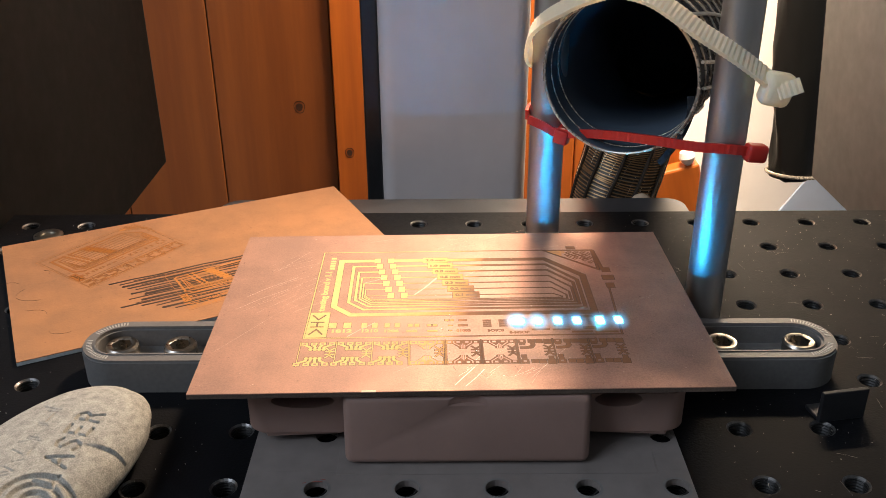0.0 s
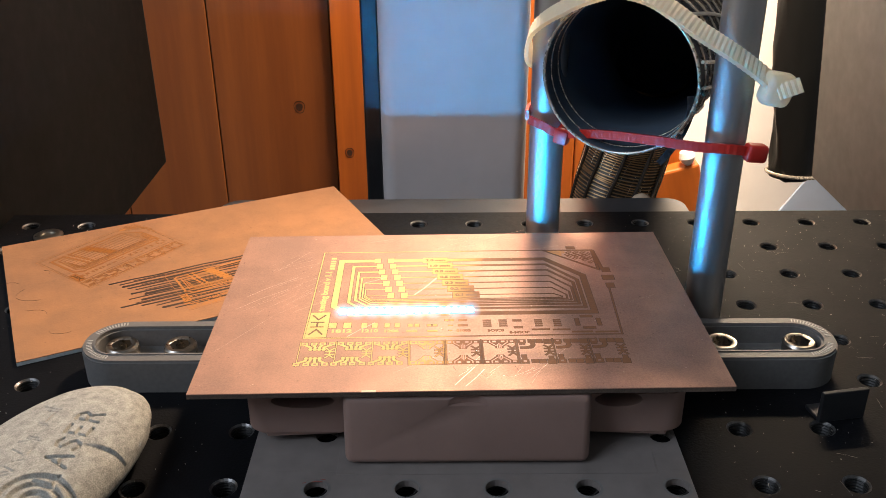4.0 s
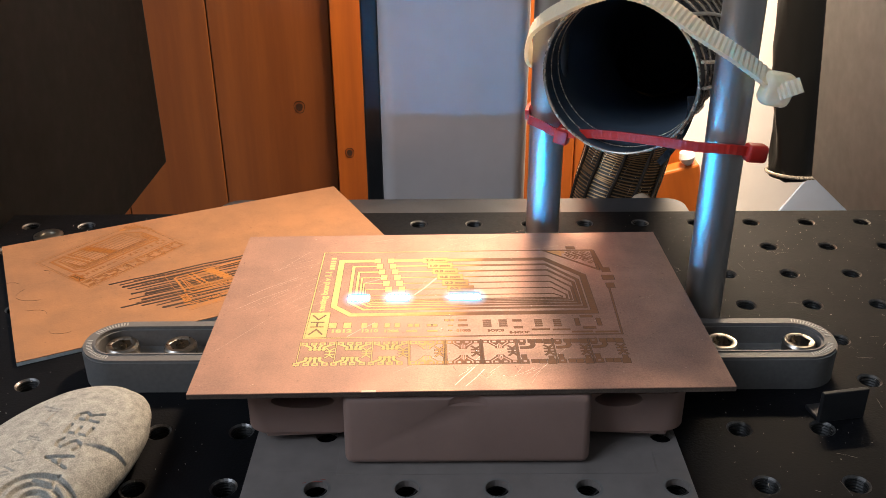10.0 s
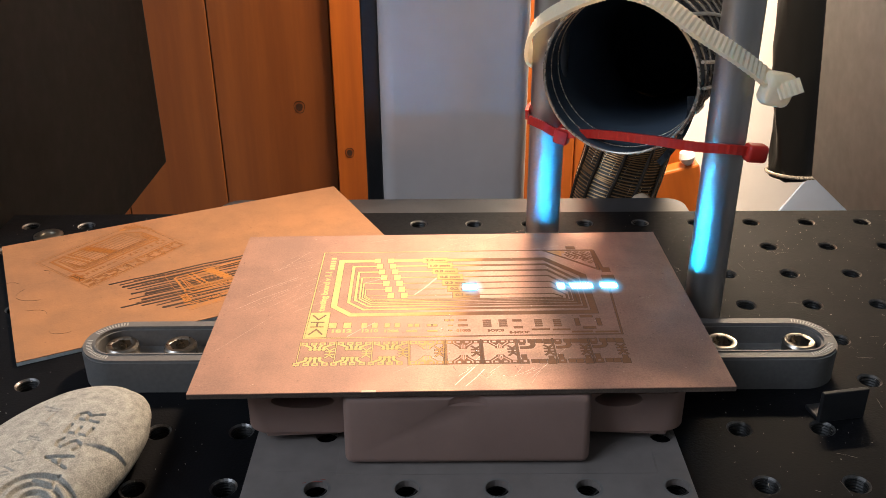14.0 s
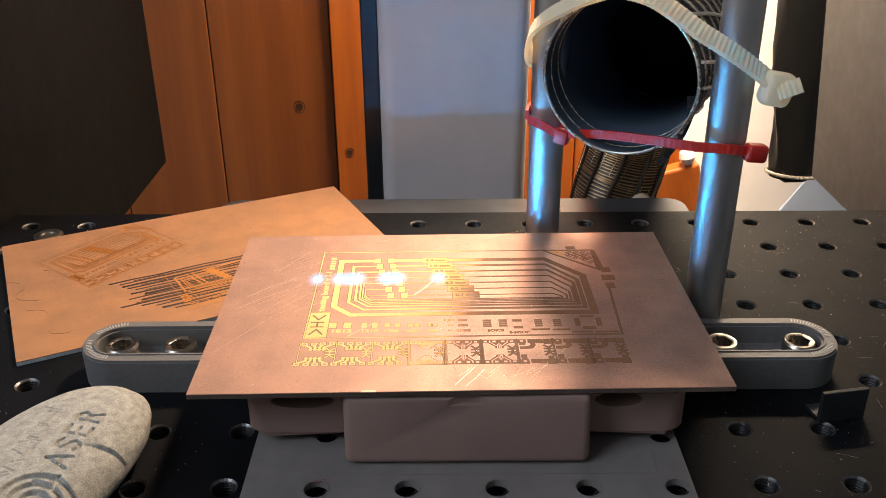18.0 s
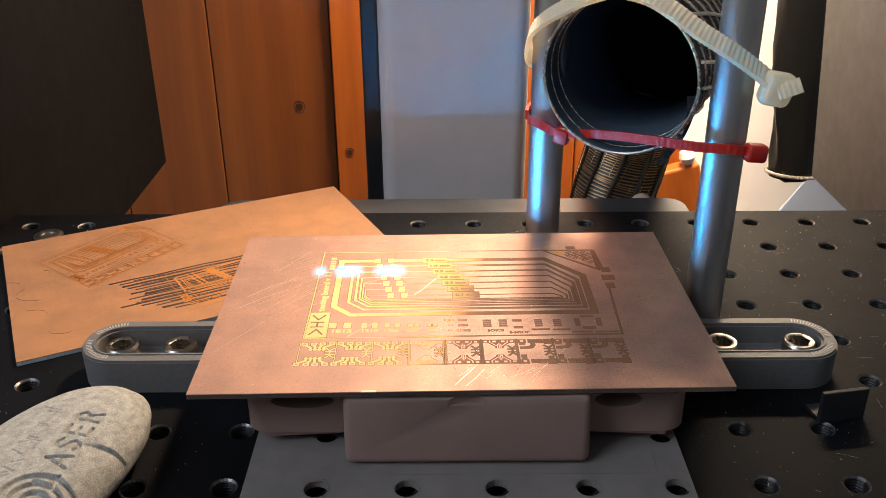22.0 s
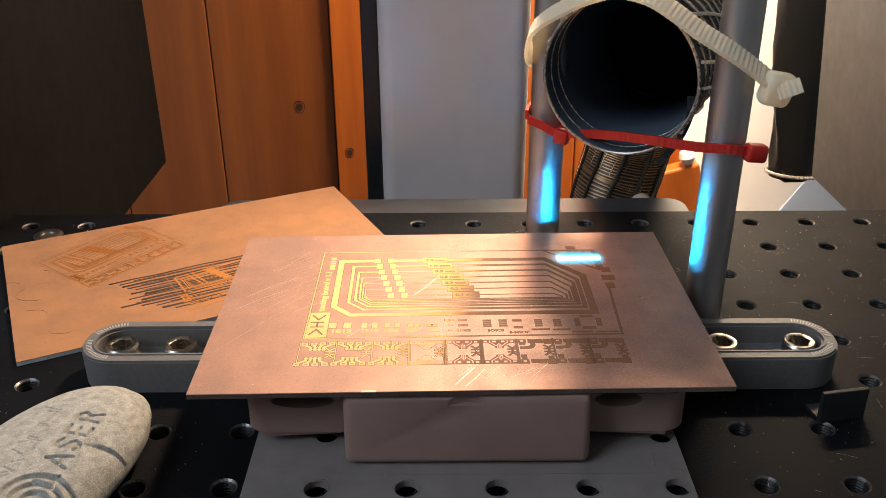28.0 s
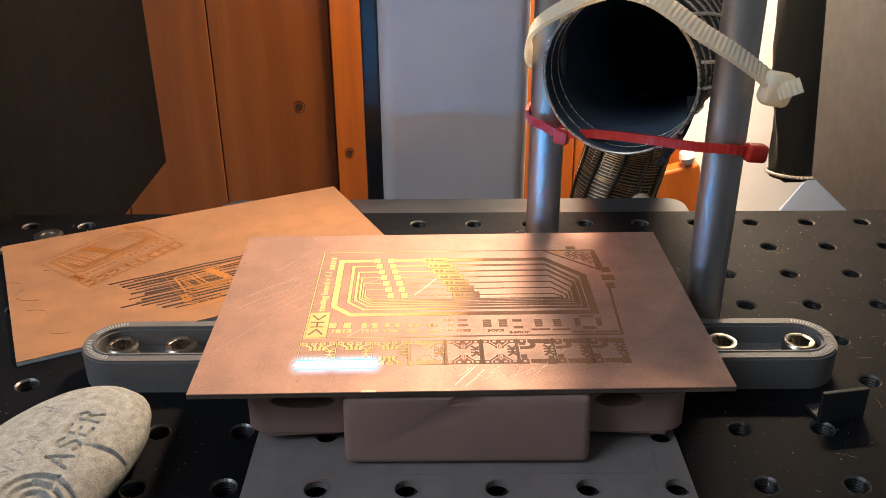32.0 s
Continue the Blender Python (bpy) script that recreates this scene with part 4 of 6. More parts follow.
def spare_board():
    a = math.degrees(math.atan2(65.7, 132.9))
    c = Vector((-177.1, -24.6, 0)) + 75 * Vector((math.cos(radians(a)), math.sin(radians(a)), 0)) + 50 * Vector((math.sin(radians(a)), -math.cos(radians(a)), 0))
    ob = board_blank("spare_board", at(c.x, c.y, 0.05, 0, 0, a), "tarnished copper clad board with a small etched pattern and scorched streaks", COPPER_OLD, FIBRE)
    rnd = random.Random(9)
    for x, y, ang, k in ((-34.2, 21.3, 28, 0.485), (2.9, -22.5, 7, 0.42)):
        bm = bmesh.new()
        ring_prism(bm, [(-48, -39), (52, -39), (52, 38), (-48, 38)], [(-47.6, -38.6), (51.6, -38.6), (51.6, 37.6), (-47.6, 37.6)], TOP, TOP + 0.02)
        field = part("etched_field", bm, ETCH_OLD, ob, "small etched test pattern")
        field.matrix_local = at(x, y, 0, 0, 0, ang) @ Matrix.Diagonal((k, k, 1, 1))
        pattern(field, ETCH_OLD if k > 0.45 else ETCH_ORANGE, SCORCH, words=False)
        if k > 0.45:
            shade_outline(field, ETCH_OLD, EDGE_SHADE)
    starts = (-39.6, -36, -35, -33.5, -31, -33, -28, -34.5, -30, -38.2, -31, -26, -24, -20)
    for k, u0 in enumerate(starts):
        v = -6.6 - 2.3 * k + rnd.uniform(-0.3, 0.3)
        w = rnd.uniform(0.8, 1.5)
        end = rnd.uniform(14, 34)
        bm = bmesh.new()
        pts = [(u0 + 1.2, v)] + [(u0 + (end - u0) * q / 6, v + rnd.uniform(-0.35, 0.35) + 0.25 * q) for q in range(1, 7)]
        strip(bm, pts, w, TOP, 0.02)
        bmesh.ops.create_circle(bm, cap_ends=True, radius=w * 0.62 * K, segments=14, matrix=at(u0 + 1.0, v, TOP + 0.021))
        part("scorch_streak", bm, SCORCH, ob)
        if k % 2:
            track(ob, "scorch_streak", [(u0 + 6, v + 1.1), (u0 + 16, v + 1.3), (end - 4, v + 1.7)], 0.5, SCORCH)
    return ob


spare_board()


# ---- stone ----
def stone():
    ob = thing("engraved_stone", at(-99, -184, 0, 0, 0, 70), "grey river pebble with engraved letters, bars and rings", "stone")
    strokes = []          # (points, half width, depth)
    glyphs = {"L": [[(0, 6), (0, 0), (3.4, 0)]], "A": [[(0, 0), (2.2, 6), (4.4, 0)], [(0.8, 2.1), (3.6, 2.1)]],
              "S": [[(3.7, 5.3), (2.4, 6), (0.8, 5.6), (0.4, 4.3), (1.4, 3.3), (2.8, 2.8), (3.7, 1.6), (3.0, 0.4), (1.6, 0), (0.2, 0.8)]],
              "E": [[(3.5, 6), (0, 6), (0, 0), (3.5, 0)], [(0, 3.1), (3.0, 3.1)]],
              "R": [[(0, 0), (0, 6), (2.4, 6), (3.5, 4.7), (2.4, 3.2), (0, 3.2)], [(2.0, 3.2), (3.9, 0)]]}
    tilt = radians(12)
    for k, ch in enumerate("LASER"):
        for g in glyphs[ch]:
            strokes.append(([(-4.9 + 6.1 * k + 1.0 * (x * math.cos(tilt) - y * math.sin(tilt)), -15.0 + 1.5 * k + 1.0 * (x * math.sin(tilt) + y * math.cos(tilt))) for x, y in g], 0.45, 0.8))
    # the second word cannot be read: plain cut bars
    cuts = random.Random(8)
    for k in range(6):
        x, y = -13 + 6.4 * k, -8.0 + 2.2 * k
        for q in range(3):
            a0, l = cuts.choice((80, 95, 10, 130)), cuts.uniform(2.4, 5.0)
            x0, y0 = x + cuts.uniform(-1, 1.6), y + cuts.uniform(0, 3.0)
            strokes.append(([(x0, y0), (x0 + l * math.cos(radians(a0)), y0 + l * math.sin(radians(a0)))], 0.28, 0.3))
    for r in (3.0, 5.8, 8.7):
        strokes.append(([(-11.2 + r * math.cos(a), -14.9 + r * math.sin(a)) for a in (radians(-100 + 12 * i) for i in range(22))], 0.75, 1.1))

    def height(nx, ny, side):
        a, b = np.meshgrid(np.linspace(-1, 1, nx), np.linspace(-1, 1, ny), indexing="ij")
        dx, dy = a * np.sqrt(1 - b * b / 2), b * np.sqrt(1 - a * a / 2)
        r = np.hypot(dx, dy)
        q = np.where(r > 1e-6, np.sin(r * math.pi / 2) / np.maximum(r, 1e-6), math.pi / 2)
        cx, cy, cz = dx * q, dy * q, np.cos(np.minimum(r, 1.0) * math.pi / 2) * side
        k = (np.abs(cx) ** 2.4 + np.abs(cy) ** 2.4 + np.abs(cz) ** 2.3) ** (-1 / 2.4)
        bumpy = np.array([noise.noise(Vector(c) * 1.3) * 0.05 + noise.noise(Vector(c) * 4) * 0.012 + noise.noise(Vector(c) * 15) * 0.002 + noise.noise(Vector(c) * 55) * 0.0006
                          for c in zip(cx.ravel(), cy.ravel(), cz.ravel())]).reshape(cx.shape)
        x, y, z = cx * k * 44 * (1 + bumpy), cy * k * (22 - 2.5 * cx) * (1 + bumpy), cz * k * 9.5 * (1 + bumpy)
        cut = np.zeros_like(x)
        if side > 0:
            for pts, half, deep in strokes:
                best = np.full_like(x, 99.0)
                for (ax, ay), (bx, by) in zip(pts, pts[1:]):
                    ux, uy = bx - ax, by - ay
                    t = np.clip(((x - ax) * ux + (y - ay) * uy) / max(1e-9, ux * ux + uy * uy), 0, 1)
                    best = np.minimum(best, np.hypot(x - ax - t * ux, y - ay - t * uy))
                cut = np.maximum(cut, deep * np.clip((half * 1.25 - best) / (half * 0.5), 0, 1))
            # a chipped hollow with one steep lip
            e, f = x - 13.6, y + 18.4
            e, f = 0.94 * e + 0.34 * f, -0.34 * e + 0.94 * f
            lip = 1.0 - 0.022 * f * f
            cut = np.maximum(cut, 1.25 * np.clip((lip - e) / 0.8, 0, 1) * np.exp(-((e - lip) / 3.6) ** 2) * np.exp(-(f / 6.4) ** 4))
        z = z - cut + 9.6
        verts = (np.stack([x, y, z], -1).reshape(-1, 3) * K).tolist()
        i, j = np.meshgrid(np.arange(nx - 1), np.arange(ny - 1), indexing="ij")
        v0 = (i * ny + j).ravel()
        faces = np.stack([v0, v0 + ny, v0 + ny + 1, v0 + 1], -1)
        if side < 0:
            faces = faces[:, ::-1]
        return verts, faces

    va, fa = height(640, 380, 1)
    vb, fb = height(60, 40, -1)
    me = bpy.data.meshes.new("pebble")
    me.from_pydata(va + vb, [], fa.tolist() + (fb + len(va)).tolist())
    me.materials.append(STONE)
    me.polygons.foreach_set("use_smooth", [True] * len(me.polygons))
    body = new("pebble", me)
    body.parent = ob


stone()


# ---- hoses and ties ----
def hose(name, m, points, r, label, wall, lining, wire, pitch, cords, wire_r=0.5):
    """A flexible duct: a thin double wall along a curve, a wire helix round it and lengthwise cords."""
    ob = thing(name, m, label, "hose")
    pts = [Vector(p) for p in points]
    # a smooth curve through the points
    fine = []
    for i in range(len(pts) - 1):
        p0, p1, p2, p3 = pts[max(0, i - 1)], pts[i], pts[i + 1], pts[min(len(pts) - 1, i + 2)]
        for k in range(16):
            t = k / 16
            fine.append(0.5 * (2 * p1 + (p2 - p0) * t + (2 * p0 - 5 * p1 + 4 * p2 - p3) * t * t + (3 * p1 - p0 - 3 * p2 + p3) * t ** 3))
    fine.append(pts[-1])
    frames, nor = [], None
    for i, p in enumerate(fine):
        d = (fine[min(i + 1, len(fine) - 1)] - fine[max(i - 1, 0)]).normalized()
        if nor is None:
            nor = d.cross(Vector((0, 0, 1))).normalized()
        nor = (nor - d * nor.dot(d)).normalized()
        frames.append((p, nor.copy(), d.cross(nor).normalized()))
    length = [0.0]
    for a, b in zip(fine, fine[1:]):
        length.append(length[-1] + (b - a).length)

    def place(s, ang, rad):
        j = min(max(np.searchsorted(length, s) - 1, 0), len(fine) - 2)
        f = (s - length[j]) / max(1e-6, length[j + 1] - length[j])
        (p, a, b), (p2, a2, b2) = frames[j], frames[j + 1]
        if wall is DUCT:          # narrowed to fit the view: it hides inside the ribbed hose
            q = min(1.0, max(0.0, (s - 105) / 32))
            rad *= 1 - 0.28 * q * q * (3 - 2 * q)
        return p.lerp(p2, f) + a.lerp(a2, f) * (rad * math.cos(ang)) + b.lerp(b2, f) * (rad * math.sin(ang))

    total = length[-1]
    for nm, rr, mt in (("wall", r, wall), ("lining", r - 0.7, lining)):
        bm = bmesh.new()
        n, steps = 48, int(total / pitch * 6)
        rings = []
        for k in range(steps + 1):
            s = total * k / steps
            rings.append([bm.verts.new(place(s, 2 * math.pi * i / n, rr - (0.55 if nm == "wall" else 0.0) * (0.5 - 0.5 * math.cos(2 * math.pi * (s / pitch - i / n)))) * K) for i in range(n)])
        for a, b in zip(rings, rings[1:]):
            for i in range(n):
                bm.faces.new((a[i], b[i], b[(i + 1) % n], a[(i + 1) % n]) if nm == "wall" else (a[i], a[(i + 1) % n], b[(i + 1) % n], b[i]))
        part(nm, bm, mt, ob, smooth=True)
    bm = bmesh.new()
    turns = total / pitch
    sweep(bm, [place(total * k / (turns * 40), 2 * math.pi * k / 40, r + 0.1) for k in range(int(turns * 40))], wire_r, 6)
    part("outer_coil", bm, wire, ob, "spring steel wire coil", smooth=True)
    for s0 in (5.0, 11.5):
        bm = bmesh.new()
        sweep(bm, [place(s0, 2 * math.pi * k / 64, r - 0.8) for k in range(64)], 0.22, 6, closed=True)
        part("inner_ring", bm, wire, ob, smooth=True)
    bm = bmesh.new()
    sweep(bm, [place(0.2, 2 * math.pi * k / 64, r - 0.3) for k in range(64)], 0.55, 8, closed=True)
    part("rim", bm, wire, ob, smooth=True)
    for k in range(cords):
        bm = bmesh.new()
        sweep(bm, [place(s, 2 * math.pi * k / cords + (0.010 if wall is DUCT else 0.004) * s, r + (0.7 if wall is DUCT else 0.35)) for s in np.linspace(2.5, total, 60)], 0.65 if wall is DUCT else 1.0, 6)
        part("cord", bm, CORD if wall is DUCT else wall, ob, smooth=True)
    return ob


def hoses():
    hose("extraction_duct", at(0, 0, 0), [(68.5, -82, 89), (82.5, -55, 90), (97, -25, 88), (106, 5, 82), (109, 35, 66), (107.5, 54, 45), (106.2, 61, 22), (102.5, 62, 2.7), (96, 62, -40)], 26.2,
         "black film extraction duct with wire coil, open towards the board", DUCT, DUCT_IN, WIRE, 7.0, 20)
    hose("ribbed_hose", at(0, 0, 0), [(108, 44, 62), (107.5, 54, 45), (106.2, 61, 22), (102.5, 62, 2.7), (99.3, 62, -11.3), (92, 62, -60), (88, 62, -130)], 20.5,
         "dark brown ribbed hose with fine gold wire below the duct", RUBBER_HOSE, RUBBER_HOSE, BRASS_WIRE, 1.6, 11, 0.3)


hoses()


def tie_strap(bm, pts, w, thick, teeth=0.0, up=None):
    """A flat strap: each point is its middle; its broad side lies across `up`."""
    p = [Vector(q) for q in pts]
    rows = []
    for i, c in enumerate(p):
        d = (p[min(i + 1, len(p) - 1)] - p[max(i - 1, 0)]).normalized()
        u = Vector(up[i] if isinstance(up, list) else up)
        u = (u - d * u.dot(d)).normalized()
        n = d.cross(u).normalized()
        k = thick * (1 + (teeth if i % 2 else 0))
        rows.append([bm.verts.new((c + u * a + n * b) * K) for a, b in ((-w / 2, -k / 2), (w / 2, -k / 2), (w / 2, k / 2), (-w / 2, k / 2))])
    for a, b in zip(rows, rows[1:]):
        for j in range(4):
            bm.faces.new((a[j], a[(j + 1) % 4], b[(j + 1) % 4], b[j]))
    bm.faces.new(list(reversed(rows[0])))
    bm.faces.new(rows[-1])


def along(points, step):
    pts = [Vector(p) for p in points]
    out = []
    for i in range(len(pts) - 1):
        p0, p1, p2, p3 = pts[max(0, i - 1)], pts[i], pts[i + 1], pts[min(len(pts) - 1, i + 2)]
        n = max(2, int((p2 - p1).length / step))
        for k in range(n):
            t = k / n
            out.append(0.5 * (2 * p1 + (p2 - p0) * t + (2 * p0 - 5 * p1 + 4 * p2 - p3) * t * t + (3 * p1 - p0 - 3 * p2 + p3) * t ** 3))
    return out + [pts[-1]]


def white_tie():
    ob = thing("white_cable_tie", at(0, 0, 0), "translucent white cable tie round the duct and posts", "cable tie")
    bm = bmesh.new()
    path = [(52, -43, 84), (44, -48, 86.9), (41.2, -56, 92.9), (41.8, -62, 100.2), (45, -66, 104.8), (49.4, -72, 109.1), (56.7, -82, 115.2), (63.5, -92, 119), (71.9, -97, 118.2), (79.1, -100, 114.4), (87.3, -103, 108.9), (97.6, -105, 102.7), (106, -105, 97), (110.5, -105, 93.4)]
    tie_strap(bm, along(path, 0.8), 6.6, 1.1, 0.5, up=(0.25, 0.75, 0.55))
    part("strap", bm, NYLON, ob)
    part("head", boxed(-4.9, 4.9, -3.2, 3.2, -5.2, 5.2, bevel=2.4, seg=3, m=at(111.8, -105, 91.8, 8, 12, 10)), NYLON, ob, smooth=True)
    bm = bmesh.new()
    tie_strap(bm, along([(111, -108.4, 91.6), (114, -109.2, 93.0), (117.2, -109.6, 94.4)], 0.6), 4.6, 1.1, 0.5, up=(0, 0.3, 1))
    part("tail", bm, NYLON, ob)


white_tie()


def red_ties():
    front = [(42.2, -58, 67.5), (46.8, -61, 66.3), (52.6, -64.5, 64.5), (64.4, -77, 68.3), (78.3, -92, 71.4), (90.5, -101, 72.2), (100.3, -104, 72.4), (107, -103, 71.3)]
    ob = thing("red_cable_tie", at(0, 0, 0), "red nylon cable tie stretched between the two posts", "cable tie", "red cable ties")
    bm = bmesh.new()
    tie_strap(bm, along(front, 0.9), 3.0, 1.0, 0.25, up=(0, 0.1, 1))
    part("strap", bm, RED_NYLON, ob)
    part("head", boxed(-3.4, 3.6, -2.4, 2.4, -2.9, 2.9, bevel=1.3, seg=3, m=at(109.2, -102.6, 70.6, 0, 8, 10)), RED_NYLON, ob, smooth=True)
    ob = thing("red_cable_tie", at(0, 0, 0), "red nylon cable tie round the post with its head in front", "cable tie", "red cable ties")
    bm = bmesh.new()
    back = [(53, -62, 64), (57.5, -52, 66), (52, -44.5, 68), (44, -47, 68.5), (41.8, -54, 68)]
    tie_strap(bm, along(back, 0.9), 3.7, 1.0, 0.25, up=(0, 0, 1))
    part("strap", bm, RED_NYLON, ob)
    part("head", boxed(-2.6, 2.6, -2.1, 2.1, -2.6, 2.6, bevel=0.8, m=at(53.4, -65.4, 63.6, 0, 8, -30)), RED_NYLON, ob, smooth=True)


red_ties()


# ---- small things ----
def dust():
    """Bright specks, swarf and short scratches on the black table, too many to count."""
    rnd = random.Random(21)
    bm = bmesh.new()
    for k in range(1500):
        side = rnd.random()
        x, y = (rnd.uniform(92, 255), rnd.uniform(-215, 8)) if side < 0.75 else (rnd.uniform(-185, -60), rnd.uniform(-215, 8))
        if 85 < x < 150 and -132 < y < -100:
            continue
        r = rnd.choice((0.06, 0.07, 0.09, 0.11, 0.15))
        a = rnd.uniform(0, 3.14)
        l = r * rnd.choice((1, 1, 1.3, 2))
        c, s = math.cos(a), math.sin(a)
        vs = [bm.verts.new(((x + u * c - v * s) * K, (y + u * s + v * c) * K, (0.03 + h) * K)) for u, v, h in ((-l, -r, 0), (l, -r * 0.6, 0.02), (l * 0.8, r, 0.1), (-l * 0.7, r * 0.8, 0.05))]
        bm.faces.new(vs)
    tagged(solid("dust", bm, DUST), "fine pale dust specks on the black breadboard", "dust", kind="stuff")
    bm = bmesh.new()
    for k in range(100):
        x, y = rnd.uniform(100, 250), rnd.uniform(-210, 0)
        if 85 < x < 150 and -132 < y < -100:
            continue
        a, l = rnd.gauss(-0.9, 0.7), rnd.uniform(1.5, 9)
        strip(bm, [(x, y), (x + l * 0.5 * math.cos(a), y + l * 0.5 * math.sin(a) + rnd.uniform(-0.3, 0.3)), (x + l * math.cos(a), y + l * math.sin(a))], rnd.uniform(0.03, 0.09), 0.004, 0.006)
    tagged(solid("table_scratches", bm, DULL_SCRATCH), "thin pale scratches in the black anodised table", "scratches", kind="stuff")


dust()


def hairs():
    rnd = random.Random(5)
    for x, y, r, a0, a1 in ((-158, -62, 4.5, 60, 200), (-146, -66, 6, 150, 300), (-140, -84, 5, 20, 120), (-126, -92, 4, 200, 320), (-150, -50, 3, 0, 90)):
        bm = bmesh.new()
        sweep(bm, [(x + r * math.cos(radians(a0 + (a1 - a0) * i / 14)) * (1 + 0.03 * i), y + r * math.sin(radians(a0 + (a1 - a0) * i / 14)), 1.72) for i in range(15)], 0.05, 5)
        tagged(solid("hair", bm, SCORCH), "short dark curved hair lying on the copper", "hair", "hairs on the spare board")


hairs()


def loose_screw():
    ob = thing("loose_screw", at(-163, -10.5, 0, 0, 0, 30), "flat bright steel screw head in the breadboard behind the copper board", "screw")
    bm = bmesh.new()
    lathe(bm, [(6.2, 0), (6.2, 0.5), (5.4, 1.0), (3.2, 1.2), (3.0, 0.4)], 32)
    part("head", bm, BOLT, ob, smooth=True)


loose_screw()


def pebble_behind():
    ob = thing("cork_stopper", at(108.6, 37, -12), "small pale round stopper behind the mounting plate", "stopper")
    bm = bmesh.new()
    lathe(bm, [(5, -20), (6, -4), (6.3, 2), (5.8, 6), (4, 9), (1.2, 10.6)], 28)
    part("cap", bm, CORK, ob, smooth=True)


pebble_behind()


def film_flap():
    """A torn strip of duct film hanging from the rim."""
    ob = thing("film_flap", at(0, 0, 0), "torn strip of dark film at the duct's rim", "film")
    bm = bmesh.new()
    tie_strap(bm, along([(93.5, -79, 82), (93.5, -81, 76), (90.5, -83, 69), (86, -85, 63.5), (83.5, -86, 61)], 1.0), 2.4, 0.25, 0.0, up=(0.8, 0.2, 0.3))
    part("strip", bm, DUCT, ob, smooth=True)


film_flap()


# ---- the laser's light on the board, and its course ----
def laser_spots(count):
    made = []
    for k in range(count):
        oval = lambda a, b: [(a * abs(math.cos(t)) ** 0.8 * (1 if math.cos(t) >= 0 else -1), b * abs(math.sin(t)) ** 0.85 * (1 if math.sin(t) >= 0 else -1)) for t in (math.pi * i / 14 for i in range(28))]
        bm = bmesh.new()
        prism(bm, oval(1.2, 2.15), 0.002, 0.006)
        ob = tagged(solid("laser_spot", bm, SPOT_CORE), "glowing blue-white laser spot on the copper", "laser light", "laser spots")
        bm = bmesh.new()
        for s in (1, -1):
            arc = [(1.27, s * 1.7), (1.15, s * 2.12), (0.95, s * 2.3), (-0.95, s * 2.3), (-1.15, s * 2.12), (-1.27, s * 1.7)]
            strip(bm, arc, 0.32, -0.008, 0.058)
        part("rim", bm, SPOT_RIM, ob, "cyan rim of the spot, a wall against the fin's grazing light")
        bm = bmesh.new()
        for s in (1, -1):
            strip(bm, [(s * 1.24, -0.9), (s * 1.24, 0.9)], 0.1, 0.0, 0.05)
        part("end_wall", bm, SPOT_CORE, ob, "white end walls that keep the fin's light off the copper")
        # added fin, hooded and walled so its light reaches posts and column only
        bm = bmesh.new()
        box(bm, -1.1, 1.1, -0.003, 0.003, 0.018, 0.046)
        box(bm, -0.003, 0.003, -0.8, 0.8, 0.018, 0.046)
        part("plume", bm, SPOT_FIN, ob, "added glowing fin that throws the laser's blue light sideways")
        bm = bmesh.new()
        box(bm, -1.14, 1.14, -0.04, 0.04, 0.0680, 0.0688)
        box(bm, -0.04, 0.04, -0.84, 0.84, 0.0692, 0.0700)
        part("fin_hood", bm, SPOT_CORE, ob, "added hood that keeps the fin's light low")
        if k % 2:
            # glow disc painted for the camera's bloom, drawn out to look round in view
            bm = bmesh.new()
            bm.faces.new([bm.verts.new((3.9 * K * math.cos(a), 6.4 * K * math.sin(a), -0.009 * K)) for a in (math.pi * i / 16 for i in range(32))])
            part("halo", bm, SPOT_HALO, ob, "faint blue disc painting the bloom round the spot")
        made.append(ob)
    return made


SPOTS = laser_spots(18)


